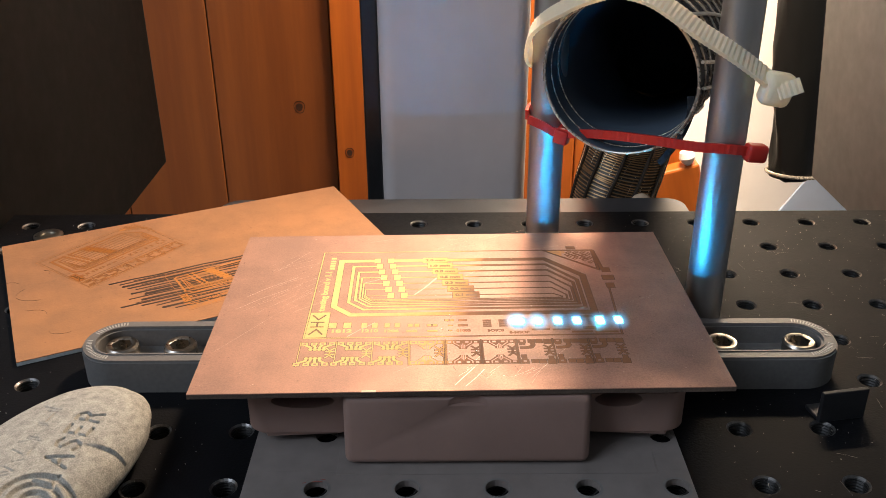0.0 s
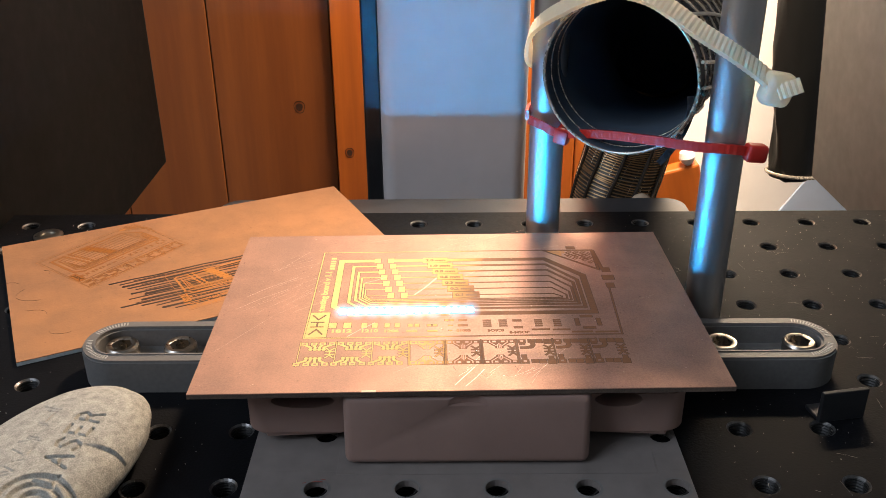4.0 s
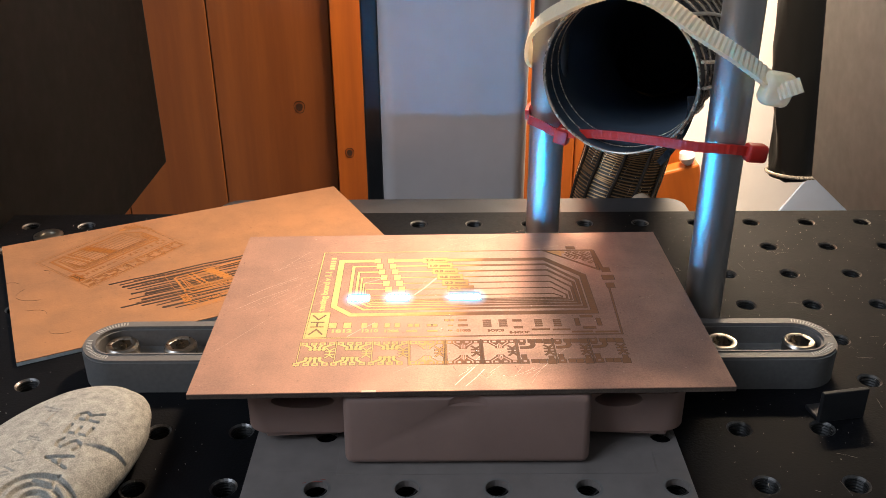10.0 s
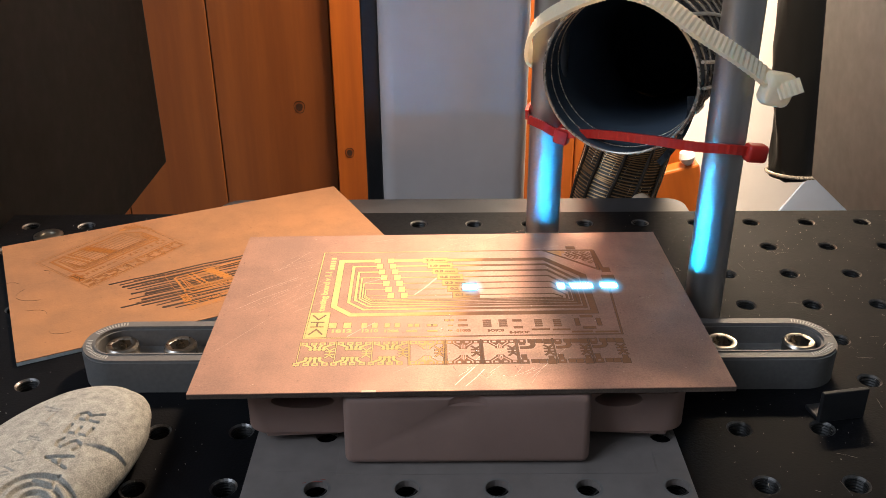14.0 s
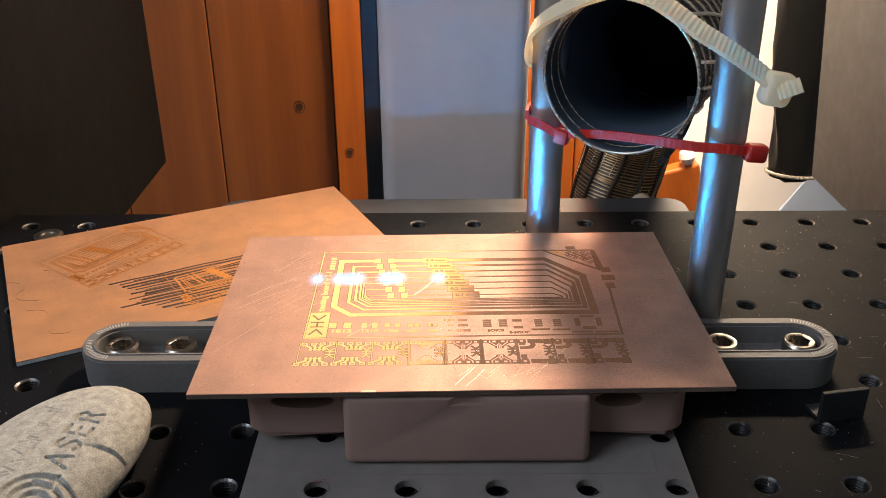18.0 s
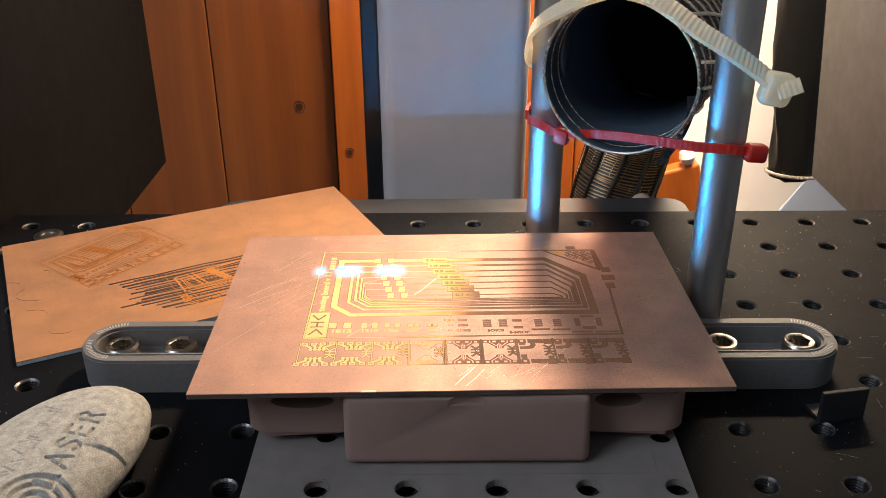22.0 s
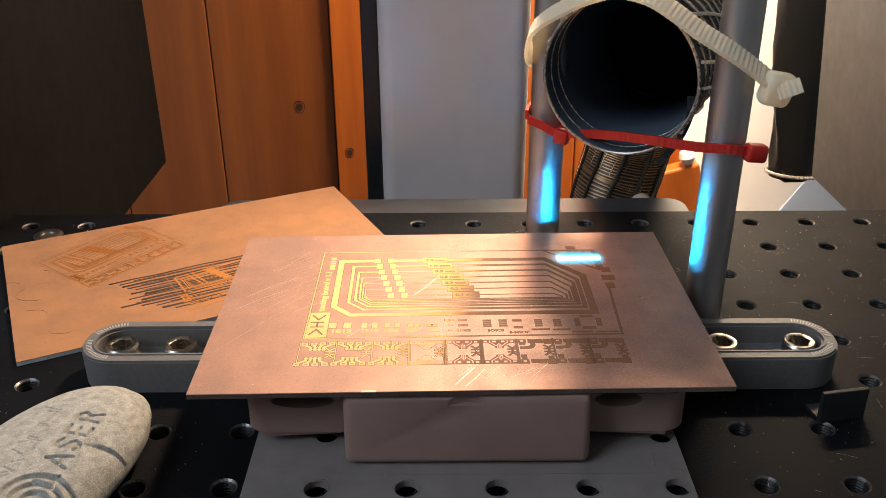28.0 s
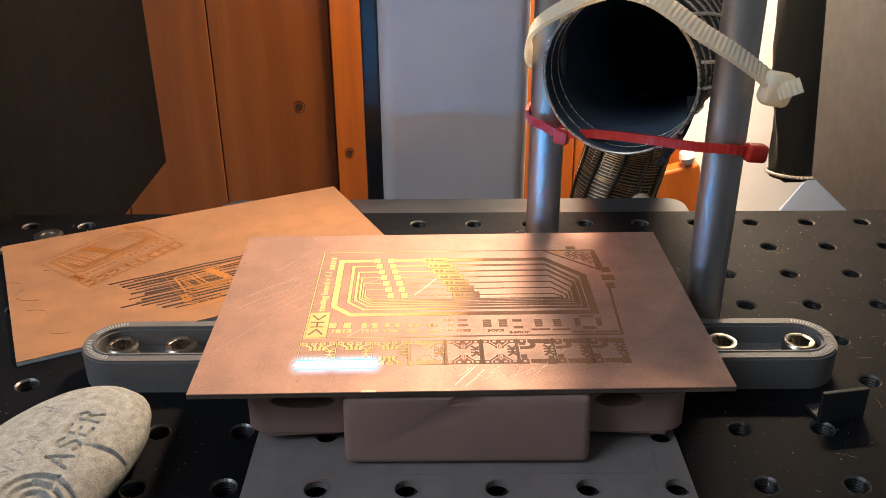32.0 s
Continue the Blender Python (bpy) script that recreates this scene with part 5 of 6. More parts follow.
def motions():
    course = [
        (0, -13.8, [(17.4, 19.2), (24.7, 24.7), (30.8, 30.8), (36.7, 36.7), (43.9, 43.9), (49.6, 49.6)]),
        (0.1, -12.9, [(-41.7, -41.7), (7.9, 10.0), (12.9, 15.2), (19.0, 20.5), (24.9, 24.9)]),
        (0.2, -12.4, [(-46.4, -46.4), (-41.9, -40.4), (7.9, 9.4)]),
        (0.3, -12.1, [(-46.1, -46.1), (-40.9, -40.9), (-3.2, -1.7), (1.4, 1.4)]),
        (0.4, -11.8, [(-45.9, -45.9), (-40.8, -39.2), (-3.2, 0.1)]),
        (0.5, -11.6, [(-46.7, -45.1), (-40.6, -40.6), (-2.7, -2.7), (1.4, 1.4)]),
        (0.6, -12.3, [(-2.7, -2.7), (0.9, 2.4), (17.4, 19.4)]),
        (0.7, -12.8, [(17.4, 19.4), (49.3, 49.3)]),
        (0.8, -10.5, [(-46.7, -39.3)]),
        (0.9, -12.5, [(38.5, 41.8)]),
        (1, -12.4, [(38.6, 41.8), (49.6, 49.6)]),
        (1.1, -11, [(-46.8, -39.9), (39.3, 39.3)]),
        (1.2, -9.7, [(-46.8, -40.0)]),
        (1.3, -11.9, [(38.6, 41.9), (49.5, 49.5)]),
        (1.4, -9.4, [(-46.9, -40.0)]),
        (1.5, -11.7, [(49.7, 49.7)]),
        (1.6, -9, [(-46.9, -38.8)]),
        (1.7, -10.1, [(-40.8, -40.8), (49.2, 49.2)]),
        (1.8, -9.3, [(-40.5, -40.5), (-33.3, 3.1)]),
        (1.9, -10.6, [(17.0, 43.3), (49.3, 49.3)]),
        (2, -9.6, [(-15.6, 23.8)]),
        (2.1, -8.4, [(-47.0, -39.5), (-34.0, -21.7)]),
        (2.2, -9.6, [(-7.3, 32.1)]),
        (2.3, -9.9, [(8.1, 44.0), (49.7, 49.7)]),
        (2.4, -8.2, [(-46.5, -40.2), (-34.6, -7.5)]),
        (2.5, -8.5, [(-31.0, 9.7)]),
        (2.6, -9.7, [(25.9, 43.4), (49.5, 49.5)]),
        (2.7, -8.3, [(-26.9, 12.7)]),
        (2.8, -7.6, [(-46.5, -40.2), (-34.0, -11.6)]),
        (2.9, -8.9, [(5.8, 44.1)]),
        (3, -8.4, [(-7.9, 31.7)]),
        (3.1, -7, [(-46.6, -40.2), (-34.7, -25.9)]),
        (3.2, -8, [(-11.4, 27.6)]),
        (3.3, -8.5, [(11.8, 44.2), (50.0, 50.0)]),
        (3.4, -6.9, [(-44.8, -40.3), (-35.3, -2.1)]),
        (3.5, -6.9, [(-35.3, 3.8)]),
        (4.1, -6.1, [(-36.1, 4.2)]),
        (4.7, -6.3, [(10.4, 43.5)]),
        (5.1, -4.6, [(-29.0, 11.4)]),
        (5.5, -3.3, [(-47.0, -47.0), (-42.9, -42.9), (-38.6, -32.1)]),
        (5.6, -3.4, [(-46.7, -46.7), (-39.2, -14.7)]),
        (5.7, -4.6, [(-1.8, 37.7)]),
        (5.8, -4.5, [(3.0, 41.3)]),
        (5.9, -2.9, [(-46.3, -46.3), (-42.2, -18.3)]),
        (6, -3.7, [(-15.6, 24.1)]),
        (6.1, -4.4, [(13.9, 43.8), (49.6, 49.6)]),
        (6.2, -2.6, [(-46.6, -46.6), (-43.0, -43.0), (-38.7, -9.2)]),
        (6.3, -2.2, [(-46.3, -46.3), (-42.7, -42.7), (-38.7, -30.4)]),
        (6.4, -3.2, [(-37.6, -37.6), (-33.8, -31.0), (40.4, 44.4)]),
        (6.5, -4.3, [(40.4, 44.4), (49.6, 49.6)]),
        (6.6, -1.9, [(-46.8, -46.8), (-42.7, -42.7), (-38.7, -31.0)]),
        (6.7, -2.2, [(-43.6, -43.6), (-38.7, -3.8)]),
        (6.8, -3.6, [(16.9, 43.9), (49.4, 49.4)]),
        (6.9, -2.7, [(-15.7, 23.4)]),
        (7, -1.6, [(-46.7, -46.7), (-42.5, -42.5), (-35.7, -15.3)]),
        (7.1, -2.5, [(-35.1, -29.8), (39.3, 44.6)]),
        (7.2, -1.2, [(-46.7, -46.7), (-42.8, -42.8), (-38.8, -30.4)]),
        (7.3, -2, [(-46.4, -46.4), (-38.2, -30.4), (39.3, 39.3)]),
        (7.4, -2, [(-18.8, 20.4)]),
        (7.5, -1.1, [(-46.5, -46.5), (-42.8, -42.8), (-38.8, -11.0)]),
        (7.6, -2.7, [(18.2, 44.1), (49.4, 49.4)]),
        (7.7, -2.9, [(38.2, 44.1), (49.3, 49.3)]),
        (7.8, -2.7, [(38.2, 44.1), (49.3, 49.3)]),
        (7.9, -2.4, [(25.5, 44.1), (49.0, 49.0)]),
        (8, -0.7, [(-38.3, -38.3), (-34.6, -3.2)]),
        (8.1, -0.2, [(-46.2, -46.2), (-42.5, -29.3)]),
        (8.2, -0.6, [(-35.8, 0.5)]),
        (8.3, -2.1, [(34.3, 34.3), (37.7, 44.2), (49.4, 49.4)]),
        (8.4, -2, [(34.9, 34.9), (37.7, 44.2), (49.4, 49.4)]),
        (8.5, -0.9, [(-29.8, -29.8), (34.6, 34.6), (37.1, 44.2)]),
        (8.6, -0.6, [(-38.3, -29.9), (34.3, 34.3), (36.9, 36.9)]),
        (8.7, 0.6, [(-46.3, -46.3), (-42.4, -42.4), (-38.3, -29.9)]),
        (8.8, 0.7, [(-46.3, -46.3), (-42.4, -42.4), (-38.3, -29.9)]),
        (8.9, 0.8, [(-46.5, -46.5), (-39.0, -30.0)]),
        (9, 0.9, [(-46.3, -46.3), (-42.5, -42.5), (-38.1, -38.1), (-34.8, -30.1)]),
        (9.1, 0.5, [(-42.1, -42.1), (-38.4, -30.0), (-1.1, 7.3)]),
        (9.2, 0.8, [(-46.1, -46.1), (-42.4, -42.4), (-38.4, -30.0), (-1.1, 1.2)]),
        (9.3, 1.5, [(-46.1, -46.1), (-42.8, -42.8), (-39.0, -30.6)]),
        (9.4, 1.2, [(-46.8, -46.8), (-42.7, -30.6), (-21.9, -16.5), (-1.1, 1.8)]),
        (9.5, 0.8, [(-31.8, -31.8), (-21.9, -16.5), (-0.5, 7.9), (33.0, 33.0)]),
        (9.6, 0.4, [(-0.5, 7.3), (32.7, 32.7), (37.4, 43.9)]),
        (9.7, 0, [(32.4, 32.4), (36.8, 44.0), (49.5, 49.5)]),
        (9.8, 0.2, [(32.5, 32.5), (36.8, 44.6), (49.6, 49.6)]),
        (9.9, 0.9, [(0.8, 6.7), (32.5, 32.5), (36.8, 43.4)]),
        (10, 2.1, [(-33.6, -29.4), (-21.3, -16.6), (-1.1, 6.7)]),
        (10.1, 2.8, [(-46.3, -46.3), (-38.5, -30.1), (-21.9, -19.6)]),
        (10.2, 2.6, [(-38.6, -30.1), (-21.3, -16.0), (-1.1, 3.7)]),
        (10.3, 1.7, [(4.5, 31.9), (36.3, 39.2)]),
        (10.4, 2.1, [(-1.1, 29.5)]),
        (10.5, 3.5, [(-46.4, -46.4), (-38.6, -30.1), (-21.4, -16.0)]),
        (10.6, 3.7, [(-46.4, -46.4), (-38.6, -30.1), (-22.0, -16.0)]),
        (10.7, 3.4, [(-34.9, -30.1), (-22.0, -16.0), (-1.0, 6.8)]),
        (10.8, 2.7, [(-1.0, 7.4), (34.9, 34.9), (38.3, 40.0)]),
        (10.9, 2.7, [(1.4, 7.4), (34.6, 34.6), (38.3, 44.3), (49.3, 49.3)]),
        (11, 2.4, [(34.6, 34.6), (39.0, 44.4), (49.7, 49.7)]),
        (11.1, 3.1, [(1.4, 7.5), (34.3, 34.3), (38.4, 44.4), (49.7, 49.7)]),
        (11.2, 3.6, [(-18.3, -16.0), (-1.0, 7.5), (34.0, 34.0), (38.4, 44.4)]),
        (11.3, 4, [(-30.1, -30.1), (-22.0, -16.0), (-1.0, 7.5), (33.8, 33.8), (37.8, 37.8)]),
        (11.4, 4.7, [(-38.1, -30.2), (-22.0, -16.0), (-1.0, 7.5)]),
        (11.5, 5, [(-46.4, -46.4), (-42.5, -30.2), (-1.0, 7.5)]),
        (11.6, 5.7, [(-46.6, -46.6), (-42.5, -30.2)]),
        (11.7, 4.7, [(-33.2, -30.2), (33.5, 33.5), (37.9, 42.7)]),
        (11.8, 3.8, [(32.9, 32.9), (37.9, 44.6), (49.6, 49.6)]),
        (11.9, 4.4, [(3.3, 6.3), (33.0, 33.0), (38.0, 44.6), (49.6, 49.6)]),
        (12, 4.2, [(32.7, 32.7), (36.8, 44.7), (49.4, 49.4)]),
        (12.1, 4.8, [(3.4, 6.3), (32.7, 32.7), (36.7, 36.7), (39.9, 44.7), (49.7, 49.7)]),
        (12.2, 5.1, [(-2.8, 6.3), (33.0, 33.0), (37.4, 44.1)]),
        (12.3, 5.6, [(-23.3, -16.6), (-2.8, 6.4), (33.1, 33.1), (37.5, 41.1)]),
        (12.4, 6, [(-31.2, -31.2), (-22.7, -16.6), (-2.8, 6.4), (32.5, 32.5)]),
        (12.5, 6.6, [(-38.9, -30.9), (-22.5, -22.5), (-19.0, -17.2), (-2.8, 6.4)]),
        (12.6, 6.9, [(-42.7, -30.3), (-22.7, -16.6), (-2.8, 5.1)]),
        (12.7, 7.5, [(-46.8, -46.8), (-42.7, -30.3), (-22.2, -22.2)]),
        (12.8, 7.2, [(-39.0, -30.3), (-22.8, -16.6), (-2.8, 3.9)]),
        (12.9, 6.3, [(-1.6, 6.4), (32.0, 32.0), (36.3, 36.3), (40.1, 44.3)]),
        (13, 6.7, [(7.8, 31.8), (35.7, 35.7), (40.4, 44.3)]),
        (13.1, 8.2, [(-46.9, -46.9), (-42.8, -42.8), (-39.0, -30.4), (-22.8, -16.0)]),
        (13.2, 7, [(1.6, 32.0), (35.8, 35.8)]),
        (13.3, 7, [(3.4, 5.8), (35.2, 35.2), (39.0, 44.5), (49.6, 51.3)]),
        (13.4, 8.3, [(-31.0, -31.0), (-22.8, -16.0), (-2.2, 6.5)]),
        (13.5, 9.2, [(-47.0, -47.0), (-42.9, -30.4), (-22.2, -22.2)]),
        (13.6, 9.1, [(-46.9, -46.9), (-42.9, -30.4), (-22.8, -16.7), (-2.2, -2.2)]),
        (13.7, 8.5, [(-22.8, -16.7), (-2.8, 6.5), (34.7, 39.0)]),
        (13.8, 8.2, [(1.0, 6.5), (34.7, 34.7), (39.1, 44.7), (49.8, 52.2)]),
        (13.9, 8, [(34.1, 34.1), (37.9, 44.1), (49.8, 52.2)]),
        (14, 8.6, [(3.5, 5.9), (34.8, 34.8), (39.2, 44.1), (49.2, 52.2)]),
        (14.1, 8.9, [(-2.8, 6.6), (33.9, 33.9), (38.6, 44.2), (49.9, 52.3)]),
        (14.2, 9.5, [(-18.5, -16.7), (-2.8, 6.6), (34.2, 34.2), (38.0, 44.8)]),
        (14.3, 9.4, [(-2.8, 6.6), (34.3, 34.3), (38.1, 44.2), (49.9, 49.9)]),
        (14.4, 9.6, [(-2.8, 6.6), (33.7, 33.7), (38.1, 44.3), (50.0, 51.8)]),
        (14.5, 9.4, [(34.0, 34.0), (38.1, 38.1), (41.9, 44.3), (49.4, 51.8)]),
        (15.1, 12.3, [(-37.6, -30.8), (-20.6, -17.5)]),
        (15.6, 11.6, [(-1.7, 3.2), (35.1, 44.7)]),
        (16.1, 13.9, [(-45.3, -28.9), (-20.7, -18.5)]),
        (16.5, 12.2, [(35.0, 35.0), (38.8, 38.8), (42.3, 44.2), (49.3, 51.8)]),
        (16.6, 12.2, [(34.4, 34.4), (38.5, 38.5), (42.3, 44.8), (49.3, 52.4)]),
        (16.7, 12.4, [(34.1, 34.1), (38.5, 38.5), (42.3, 44.8), (49.3, 52.4)]),
        (16.8, 12.9, [(4.0, 4.0), (34.4, 34.4), (38.5, 38.5), (42.4, 44.2), (49.3, 52.4)]),
        (16.9, 13, [(1.1, 4.2), (34.1, 34.1), (38.6, 38.6), (41.8, 44.2), (48.7, 51.8)]),
        (17, 13.1, [(3.8, 3.8), (33.8, 33.8), (37.9, 37.9), (41.8, 44.9), (48.7, 52.5)]),
        (17.1, 12.7, [(33.8, 33.8), (37.9, 37.9), (41.8, 44.2), (48.8, 51.9)]),
        (17.2, 13.9, [(-35.2, -31.4), (33.5, 33.5), (38.0, 43.0)]),
        (17.3, 15.2, [(-46.4, -46.4), (-42.9, -42.9), (-39.0, -32.0)]),
        (17.4, 15, [(-46.4, -46.4), (-42.9, -42.9), (-39.0, -31.4), (-6.5, -4.6)]),
        (17.5, 15.1, [(-46.7, -46.7), (-43.2, -43.2), (-39.0, -18.7), (-5.9, -5.9)]),
        (17.6, 15.4, [(-46.4, -46.4), (-39.0, -18.7)]),
        (17.7, 15.5, [(-46.4, -46.4), (-39.1, -23.1)]),
        (17.8, 15.6, [(-46.4, -46.4), (-39.1, -23.1)]),
        (17.9, 15.6, [(-46.4, -46.4), (-39.1, -32.7), (-24.4, -18.7)]),
        (18, 15.6, [(-46.4, -46.4), (-39.1, -32.7), (-23.7, -19.3), (-5.6, -5.6)]),
        (18.1, 15.8, [(-46.5, -46.5), (-39.1, -32.1), (-24.4, -18.7)]),
        (18.2, 15.7, [(-46.5, -46.5), (-39.1, -33.4), (-23.7, -18.7), (-6.5, -4.6)]),
        (18.3, 15.6, [(-33.7, -33.7), (-23.7, -18.7), (-5.9, 2.4)]),
        (18.4, 14.1, [(27.3, 31.1), (35.3, 35.3), (38.8, 44.5), (49.0, 52.1)]),
        (18.5, 15.6, [(-23.1, -23.1), (-19.3, 4.3)]),
        (18.6, 15.9, [(-33.4, -33.4), (-23.8, -23.8), (-19.3, 1.1)]),
        (18.7, 14.5, [(20.3, 32.4), (35.9, 35.9), (39.5, 43.9), (49.3, 49.3)]),
        (18.8, 15.8, [(-20.6, 7.5)]),
        (18.9, 16.6, [(-45.9, -45.9), (-42.4, -32.8), (-24.4, -20.0)]),
        (19, 16.4, [(-44.6, -42.4), (-39.5, -32.9), (-23.8, -23.8)]),
        (19.1, 17, [(-46.6, -46.6), (-39.2, -32.8), (-24.4, -18.7)]),
        (19.2, 17.2, [(-46.6, -46.6), (-39.2, -32.8), (-23.8, -18.7), (-6.2, -6.2)]),
        (19.3, 17.3, [(-46.7, -46.7), (-38.6, -32.8), (-23.8, -18.7), (-5.8, 2.5)]),
        (19.4, 17, [(-32.8, -32.8), (-23.8, -18.7), (-5.8, 2.5), (34.5, 34.5)]),
        (19.5, 16.7, [(-5.8, 2.5), (33.9, 33.9), (37.8, 43.5), (48.7, 48.7)]),
        (19.6, 17, [(-0.0, 2.5), (34.0, 34.0), (37.8, 43.6), (49.4, 49.4)]),
        (19.7, 16.8, [(33.4, 33.4), (37.2, 43.0), (48.5, 48.5)]),
        (19.8, 19.4, [(-46.2, -46.2), (-38.7, -32.3)]),
        (19.9, 17.4, [(33.5, 33.5), (37.3, 43.1), (49.2, 49.2)]),
        (20, 18.3, [(-7.8, 1.3), (33.5, 33.5), (38.0, 42.5), (49.6, 52.2)]),
        (20.1, 18.7, [(-25.2, -25.2), (-7.1, 1.3), (32.9, 32.9), (37.4, 41.9)]),
        (20.2, 18.6, [(-21.3, -19.4), (-7.1, 1.3), (32.9, 32.9), (37.4, 42.5), (48.6, 48.6)]),
        (20.3, 18.4, [(-7.8, 1.3), (32.9, 32.9), (36.8, 41.9), (49.0, 52.8)]),
        (20.4, 18.4, [(-1.3, 1.3), (32.9, 32.9), (36.8, 41.9), (48.4, 52.2)]),
        (20.5, 18, [(32.9, 32.9), (36.8, 41.3), (49.0, 51.6)]),
        (20.6, 18, [(32.9, 32.9), (36.8, 41.3), (48.4, 52.9)]),
        (20.7, 18.6, [(0.6, 0.6), (32.6, 32.6), (36.8, 41.3), (48.4, 51.6)]),
        (20.8, 18.2, [(32.0, 32.0), (36.2, 41.3), (47.8, 52.2)]),
        (20.9, 18.7, [(0.6, 0.6), (32.0, 32.0), (36.2, 40.7), (47.8, 52.2)]),
        (21, 20.1, [(-38.2, -35.0), (-25.2, -1.3)]),
        (21.1, 19.7, [(-17.5, 11.6)]),
        (21.2, 18.6, [(23.3, 31.6), (35.5, 40.7), (47.8, 52.3)]),
        (21.3, 20.2, [(-34.6, -34.6), (-24.6, -24.6), (-20.7, 0.0)]),
        (21.4, 20, [(-24.0, -24.0), (-20.7, 7.1)]),
        (21.5, 18.6, [(31.4, 31.4), (34.9, 40.1), (47.8, 52.3)]),
        (21.6, 20.1, [(-24.6, -24.6), (-20.1, 11.0)]),
        (21.7, 20.9, [(-46.0, -46.0), (-38.9, -34.3), (-24.6, -19.4)]),
        (21.8, 20.9, [(-46.0, -46.0), (-38.9, -33.7), (-25.3, -19.4)]),
        (21.9, 21, [(-46.0, -46.0), (-38.9, -33.7), (-25.3, -19.4)]),
        (22, 21.1, [(-46.0, -46.0), (-38.9, -33.7), (-25.3, -19.4)]),
        (22.1, 21, [(-46.1, -46.1), (-38.3, -33.7), (-24.6, -19.4), (-7.1, -4.5)]),
        (22.2, 21.1, [(-46.1, -46.1), (-40.9, -35.0), (-24.6, -19.4), (-7.1, 0.0)]),
        (22.3, 21.2, [(-46.1, -46.1), (-41.5, -35.0), (-24.6, -20.1), (-7.1, 1.3)]),
        (22.4, 20.7, [(-37.0, -33.7), (-7.1, 1.3), (33.8, 38.9)]),
        (22.5, 19.7, [(33.8, 38.9), (46.7, 49.3)]),
        (22.6, 20.9, [(-37.0, -34.4), (33.1, 38.3), (46.4, 46.4)]),
        (22.7, 22.3, [(-46.2, -46.2), (-42.2, -34.4)]),
        (22.8, 22.1, [(-45.8, -45.8), (-42.3, -25.3), (-8.4, -6.4)]),
        (22.9, 22.2, [(-45.9, -45.9), (-42.6, -42.6), (-38.4, -25.3), (-21.4, -21.4), (-8.4, -8.4)]),
        (23, 22.4, [(-45.9, -45.9), (-38.5, -25.5), (-21.2, -21.2), (-8.5, -8.5)]),
        (23.1, 22.8, [(-45.9, -45.9), (-42.3, -42.3), (-38.4, -25.3), (-21.1, -21.1)]),
        (23.2, 23.1, [(-45.9, -45.9), (-42.3, -42.3), (-38.4, -24.7)]),
        (23.3, 23, [(-45.9, -45.9), (-42.3, -42.3), (-38.4, -25.4), (-20.8, -20.8), (-8.4, -7.1)]),
        (23.4, 23.1, [(-42.4, -42.4), (-38.4, -25.4), (-20.8, -20.8), (-9.0, 0.1)]),
        (23.5, 22.3, [(-9.0, 0.1), (32.0, 37.2)]),
        (23.6, 22, [(14.5, 36.6), (44.4, 50.3)]),
        (23.7, 23.1, [(-12.3, 17.8)]),
        (23.8, 24.1, [(-46.1, -46.1), (-42.5, -37.8), (-25.4, -4.4)]),
        (23.9, 22.6, [(19.1, 36.1), (44.6, 49.1)]),
        (24, 23.8, [(-14.3, 16.5)]),
        (24.1, 24.7, [(-41.5, -41.5), (-37.6, -37.6), (-25.8, -25.8), (-21.5, -1.8)]),
        (24.2, 23.2, [(25.7, 35.5), (44.0, 50.6)]),
        (24.3, 24.6, [(-17.6, 12.0)]),
        (24.4, 25.3, [(-38.6, -37.3), (-26.1, -24.8), (-21.5, -1.8)]),
        (24.5, 24.3, [(-1.8, -0.5), (33.6, 35.6), (43.4, 50.0)]),
        (24.6, 24, [(33.6, 35.6), (43.5, 50.1)]),
        (24.7, 24.2, [(33.0, 34.4), (42.9, 50.1)]),
        (24.8, 24.5, [(33.7, 35.0), (42.9, 49.5)]),
        (24.9, 24.7, [(33.7, 35.1), (42.9, 50.2)]),
        (25, 25.4, [(-2.4, -0.4), (33.1, 34.4), (42.3, 50.2)]),
        (25.1, 25.6, [(-7.1, 0.2), (33.1, 34.5), (42.3, 49.6)]),
        (25.2, 25.8, [(-8.4, -0.4), (33.1, 34.5), (41.7, 49.6)]),
        (25.3, 26.6, [(-46.4, -46.4), (-42.1, -37.4), (32.5, 35.2)]),
        (25.4, 27.8, [(-46.4, -46.4), (-38.8, -37.4)]),
        (25.5, 25.6, [(31.9, 33.9), (41.7, 49.7)]),
        (26.1, 28.1, [(-37.0, -23.8)]),
        (26.6, 27.4, [(-3.4, -2.0), (34.2, 47.4)]),
        (27.1, 29.2, [(-31.1, -2.0)]),
        (27.5, 28.8, [(0.9, 32.2), (38.8, 40.2)]),
        (27.6, 28.8, [(4.9, 32.2), (38.8, 45.5)]),
        (27.7, 30.4, [(-46.0, -46.0), (-27.3, -27.3), (-23.0, -7.6)]),
        (27.8, 29.6, [(-11.0, 27.0)]),
        (27.9, 28.8, [(30.6, 30.6), (38.9, 50.2)]),
        (28, 29, [(37.4, 50.1)]),
        (28.1, 28.9, [(37.6, 50.3)]),
        (28.2, 29, [(38.9, 50.3)]),
        (28.3, 29.2, [(37.6, 50.3)]),
        (28.4, 29.3, [(37.0, 50.4)]),
        (28.5, 30.8, [(-46.5, -46.5), (-42.8, -42.8), (37.7, 39.1)]),
        (28.7, 31, [(-41.8, -41.8), (37.0, 42.4)]),
        (28.8, 29.9, [(36.4, 50.4)]),
        (29, 31.5, [(-45.9, -45.9), (-41.8, -41.8), (36.4, 38.5)]),
        (29.2, 30.7, [(35.8, 43.2)]),
        (29.3, 30.8, [(35.8, 50.6)]),
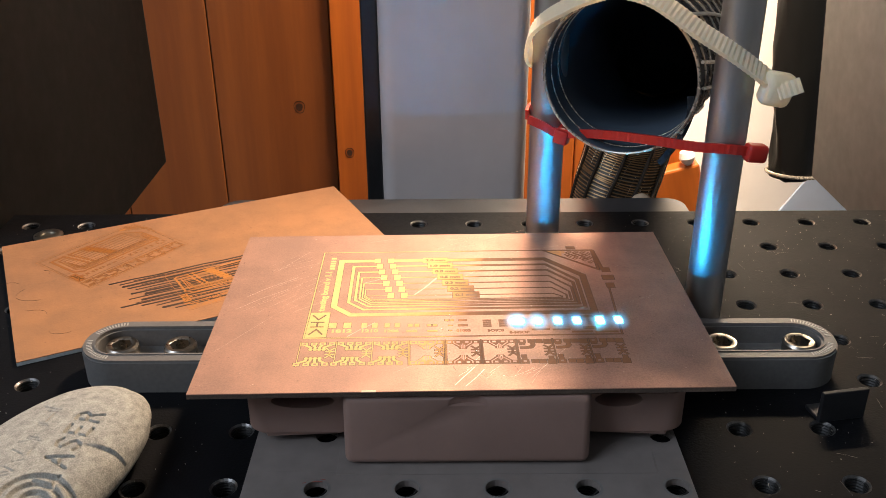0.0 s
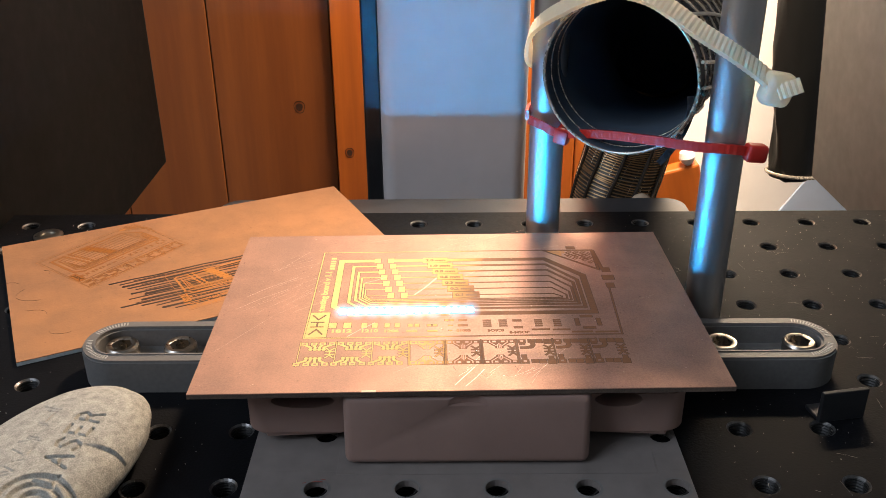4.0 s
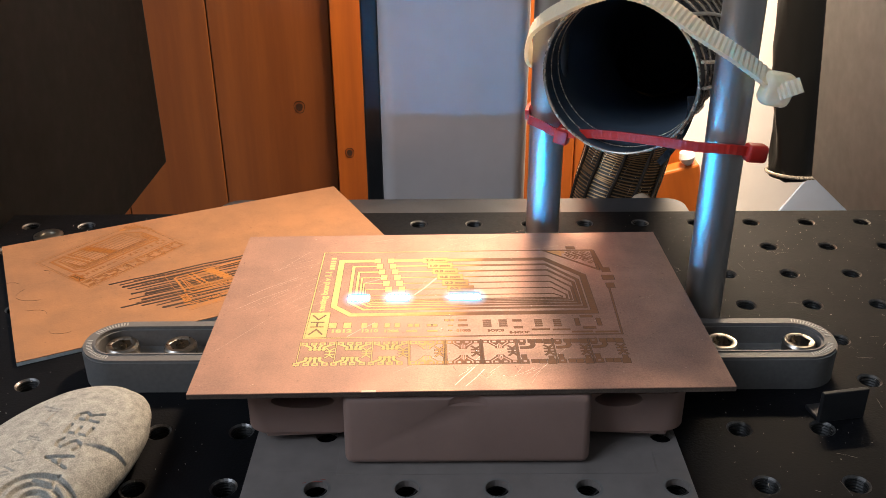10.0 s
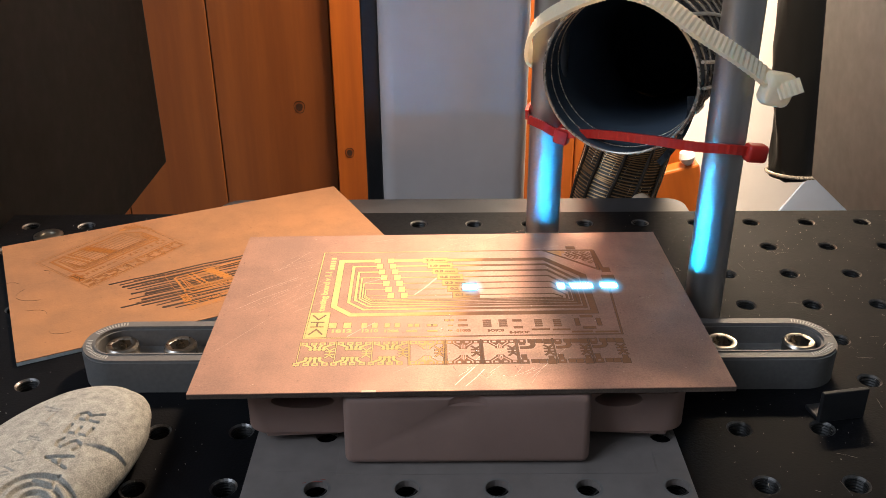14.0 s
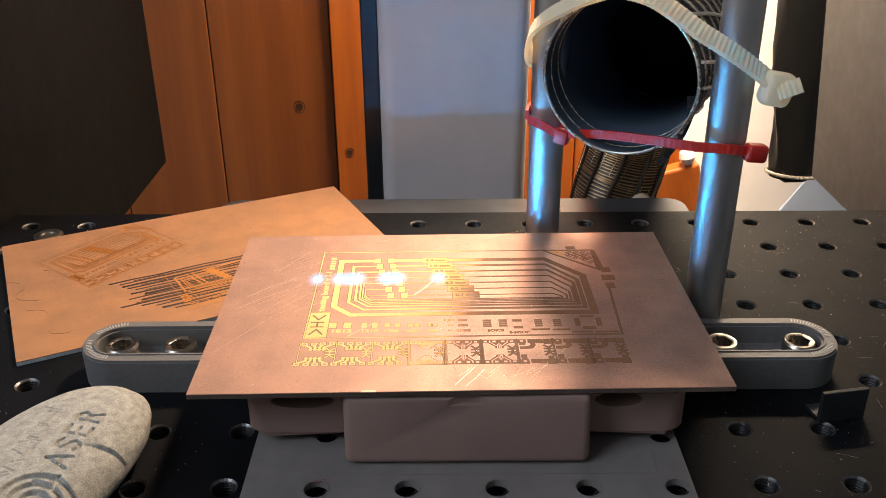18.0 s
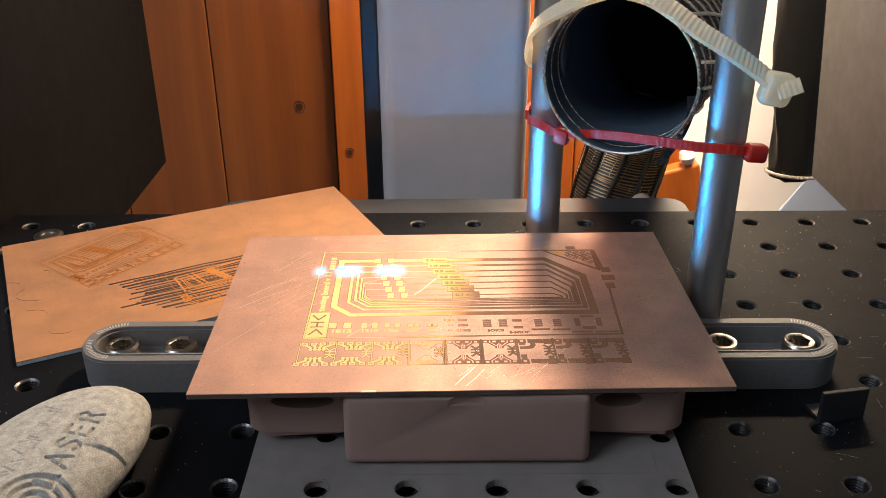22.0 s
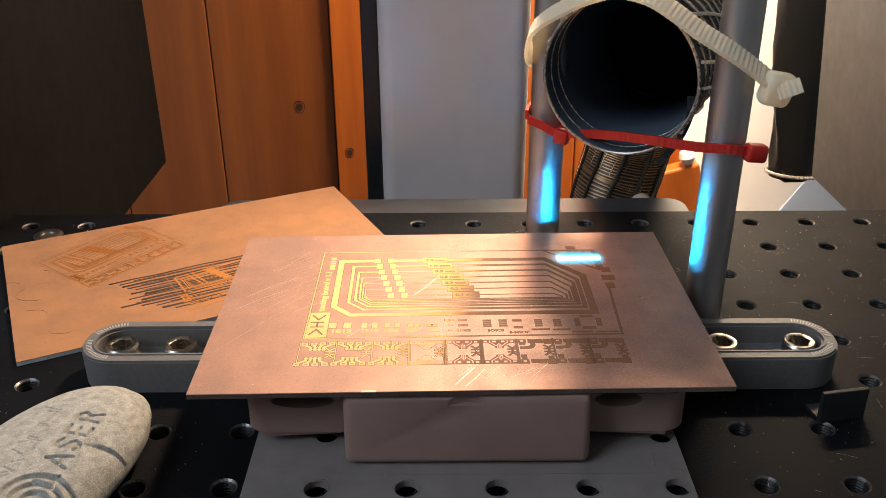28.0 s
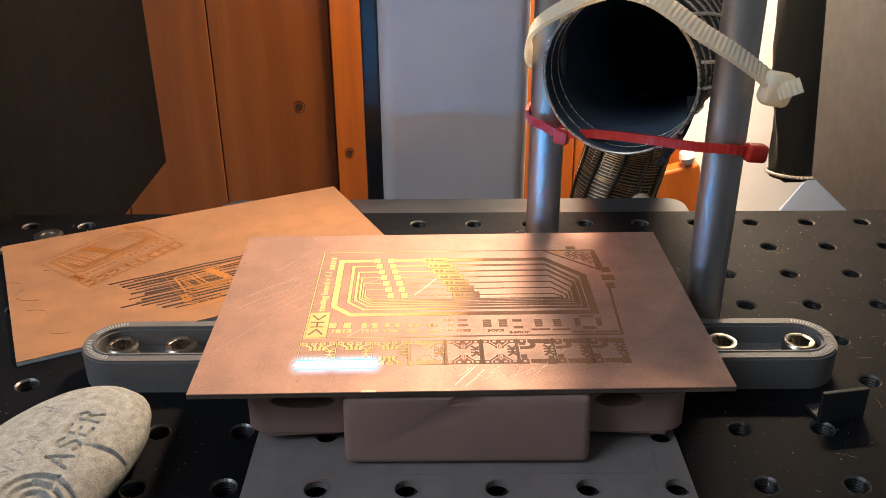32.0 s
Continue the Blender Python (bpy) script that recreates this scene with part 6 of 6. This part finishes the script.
        (29.5, 32.6, [(-46.0, -46.0), (35.2, 38.0)]),
        (29.7, 31.8, [(34.6, 44.7)]),
        (29.8, 32, [(35.3, 49.5)]),
        (30, 32.5, [(34.7, 42.8)]),
        (30.1, 35.1, [(-45.8, -45.8)]),
        (30.2, 32.8, [(34.1, 46.9)]),
        (30.3, 32.9, [(38.1, 49.6)]),
        (30.5, 35.9, [(-46.4, -46.4)]),
        (30.7, 36.2, [(-45.7, -45.7)]),
        (30.8, 35, [(-46.1, -46.1), (38.2, 40.4), (44.0, 44.0), (50.4, 50.4)]),
        (30.9, 34.2, [(18.0, 49.8)]),
        (31, 35.3, [(-16.5, 22.8)]),
        (31.1, 36.4, [(-45.7, -13.7)]),
        (31.2, 34.5, [(39.7, 43.1)]),
        (31.3, -38.8, [(22.7, 48.0)]),
        (31.4, -38.5, [(-4.4, -4.4), (6.0, 6.0), (16.5, 16.5), (27.0, 27.0), (37.5, 37.5), (48.2, 48.2)]),
        (31.5, -38.6, [(14.1, 38.8)]),
        (31.6, -37.1, [(-43.5, -17.6)]),
        (31.7, -38.9, [(28.0, 36.2), (39.3, 47.4)]),
        (31.8, -36.9, [(-46.2, -32.7)]),
        (31.9, -38.9, [(29.6, 37.2), (40.4, 47.4)]),
        (32, -36.4, [(-46.0, -25.1)]),
    ]

    def placed(spans, n):
        """Shares n spots out over the lit spans, every span at least one."""
        length = [max(1.4, b - a) for a, b in spans]
        share = [1] * len(spans)
        while sum(share) < n:
            k = max(range(len(spans)), key=lambda i: length[i] / share[i])
            share[k] += 1
        out = []
        for (a, b), s in zip(spans, share):
            out += [(a + b) / 2] if s == 1 else [a + (b - a) * i / (s - 1) for i in range(s)]
        return out[:n]

    tracks = [[] for _ in SPOTS]
    for t, v, spans in course:
        places = placed(spans, len(SPOTS))
        # the nine spots with a halo go to evenly spread places, every lit span first
        chosen = [min(range(len(places)), key=lambda i: abs(places[i] - (a + b) / 2)) for a, b in spans]
        while len(chosen) < 9:
            chosen.append(max((i for i in range(len(places)) if i not in chosen), key=lambda i: min(abs(places[i] - places[j]) for j in chosen)))
        with_halo, rest = sorted(chosen), [i for i in range(len(places)) if i not in chosen]
        for k in range(len(SPOTS)):
            u = places[with_halo.pop(0) if k % 2 else rest.pop(0)]
            tracks[k].append((t, BOARD @ at(u, v, TOP + 0.046 + 0.0004 * k)))
    for ob, rows in zip(SPOTS, tracks):
        walk(ob, rows)


motions()
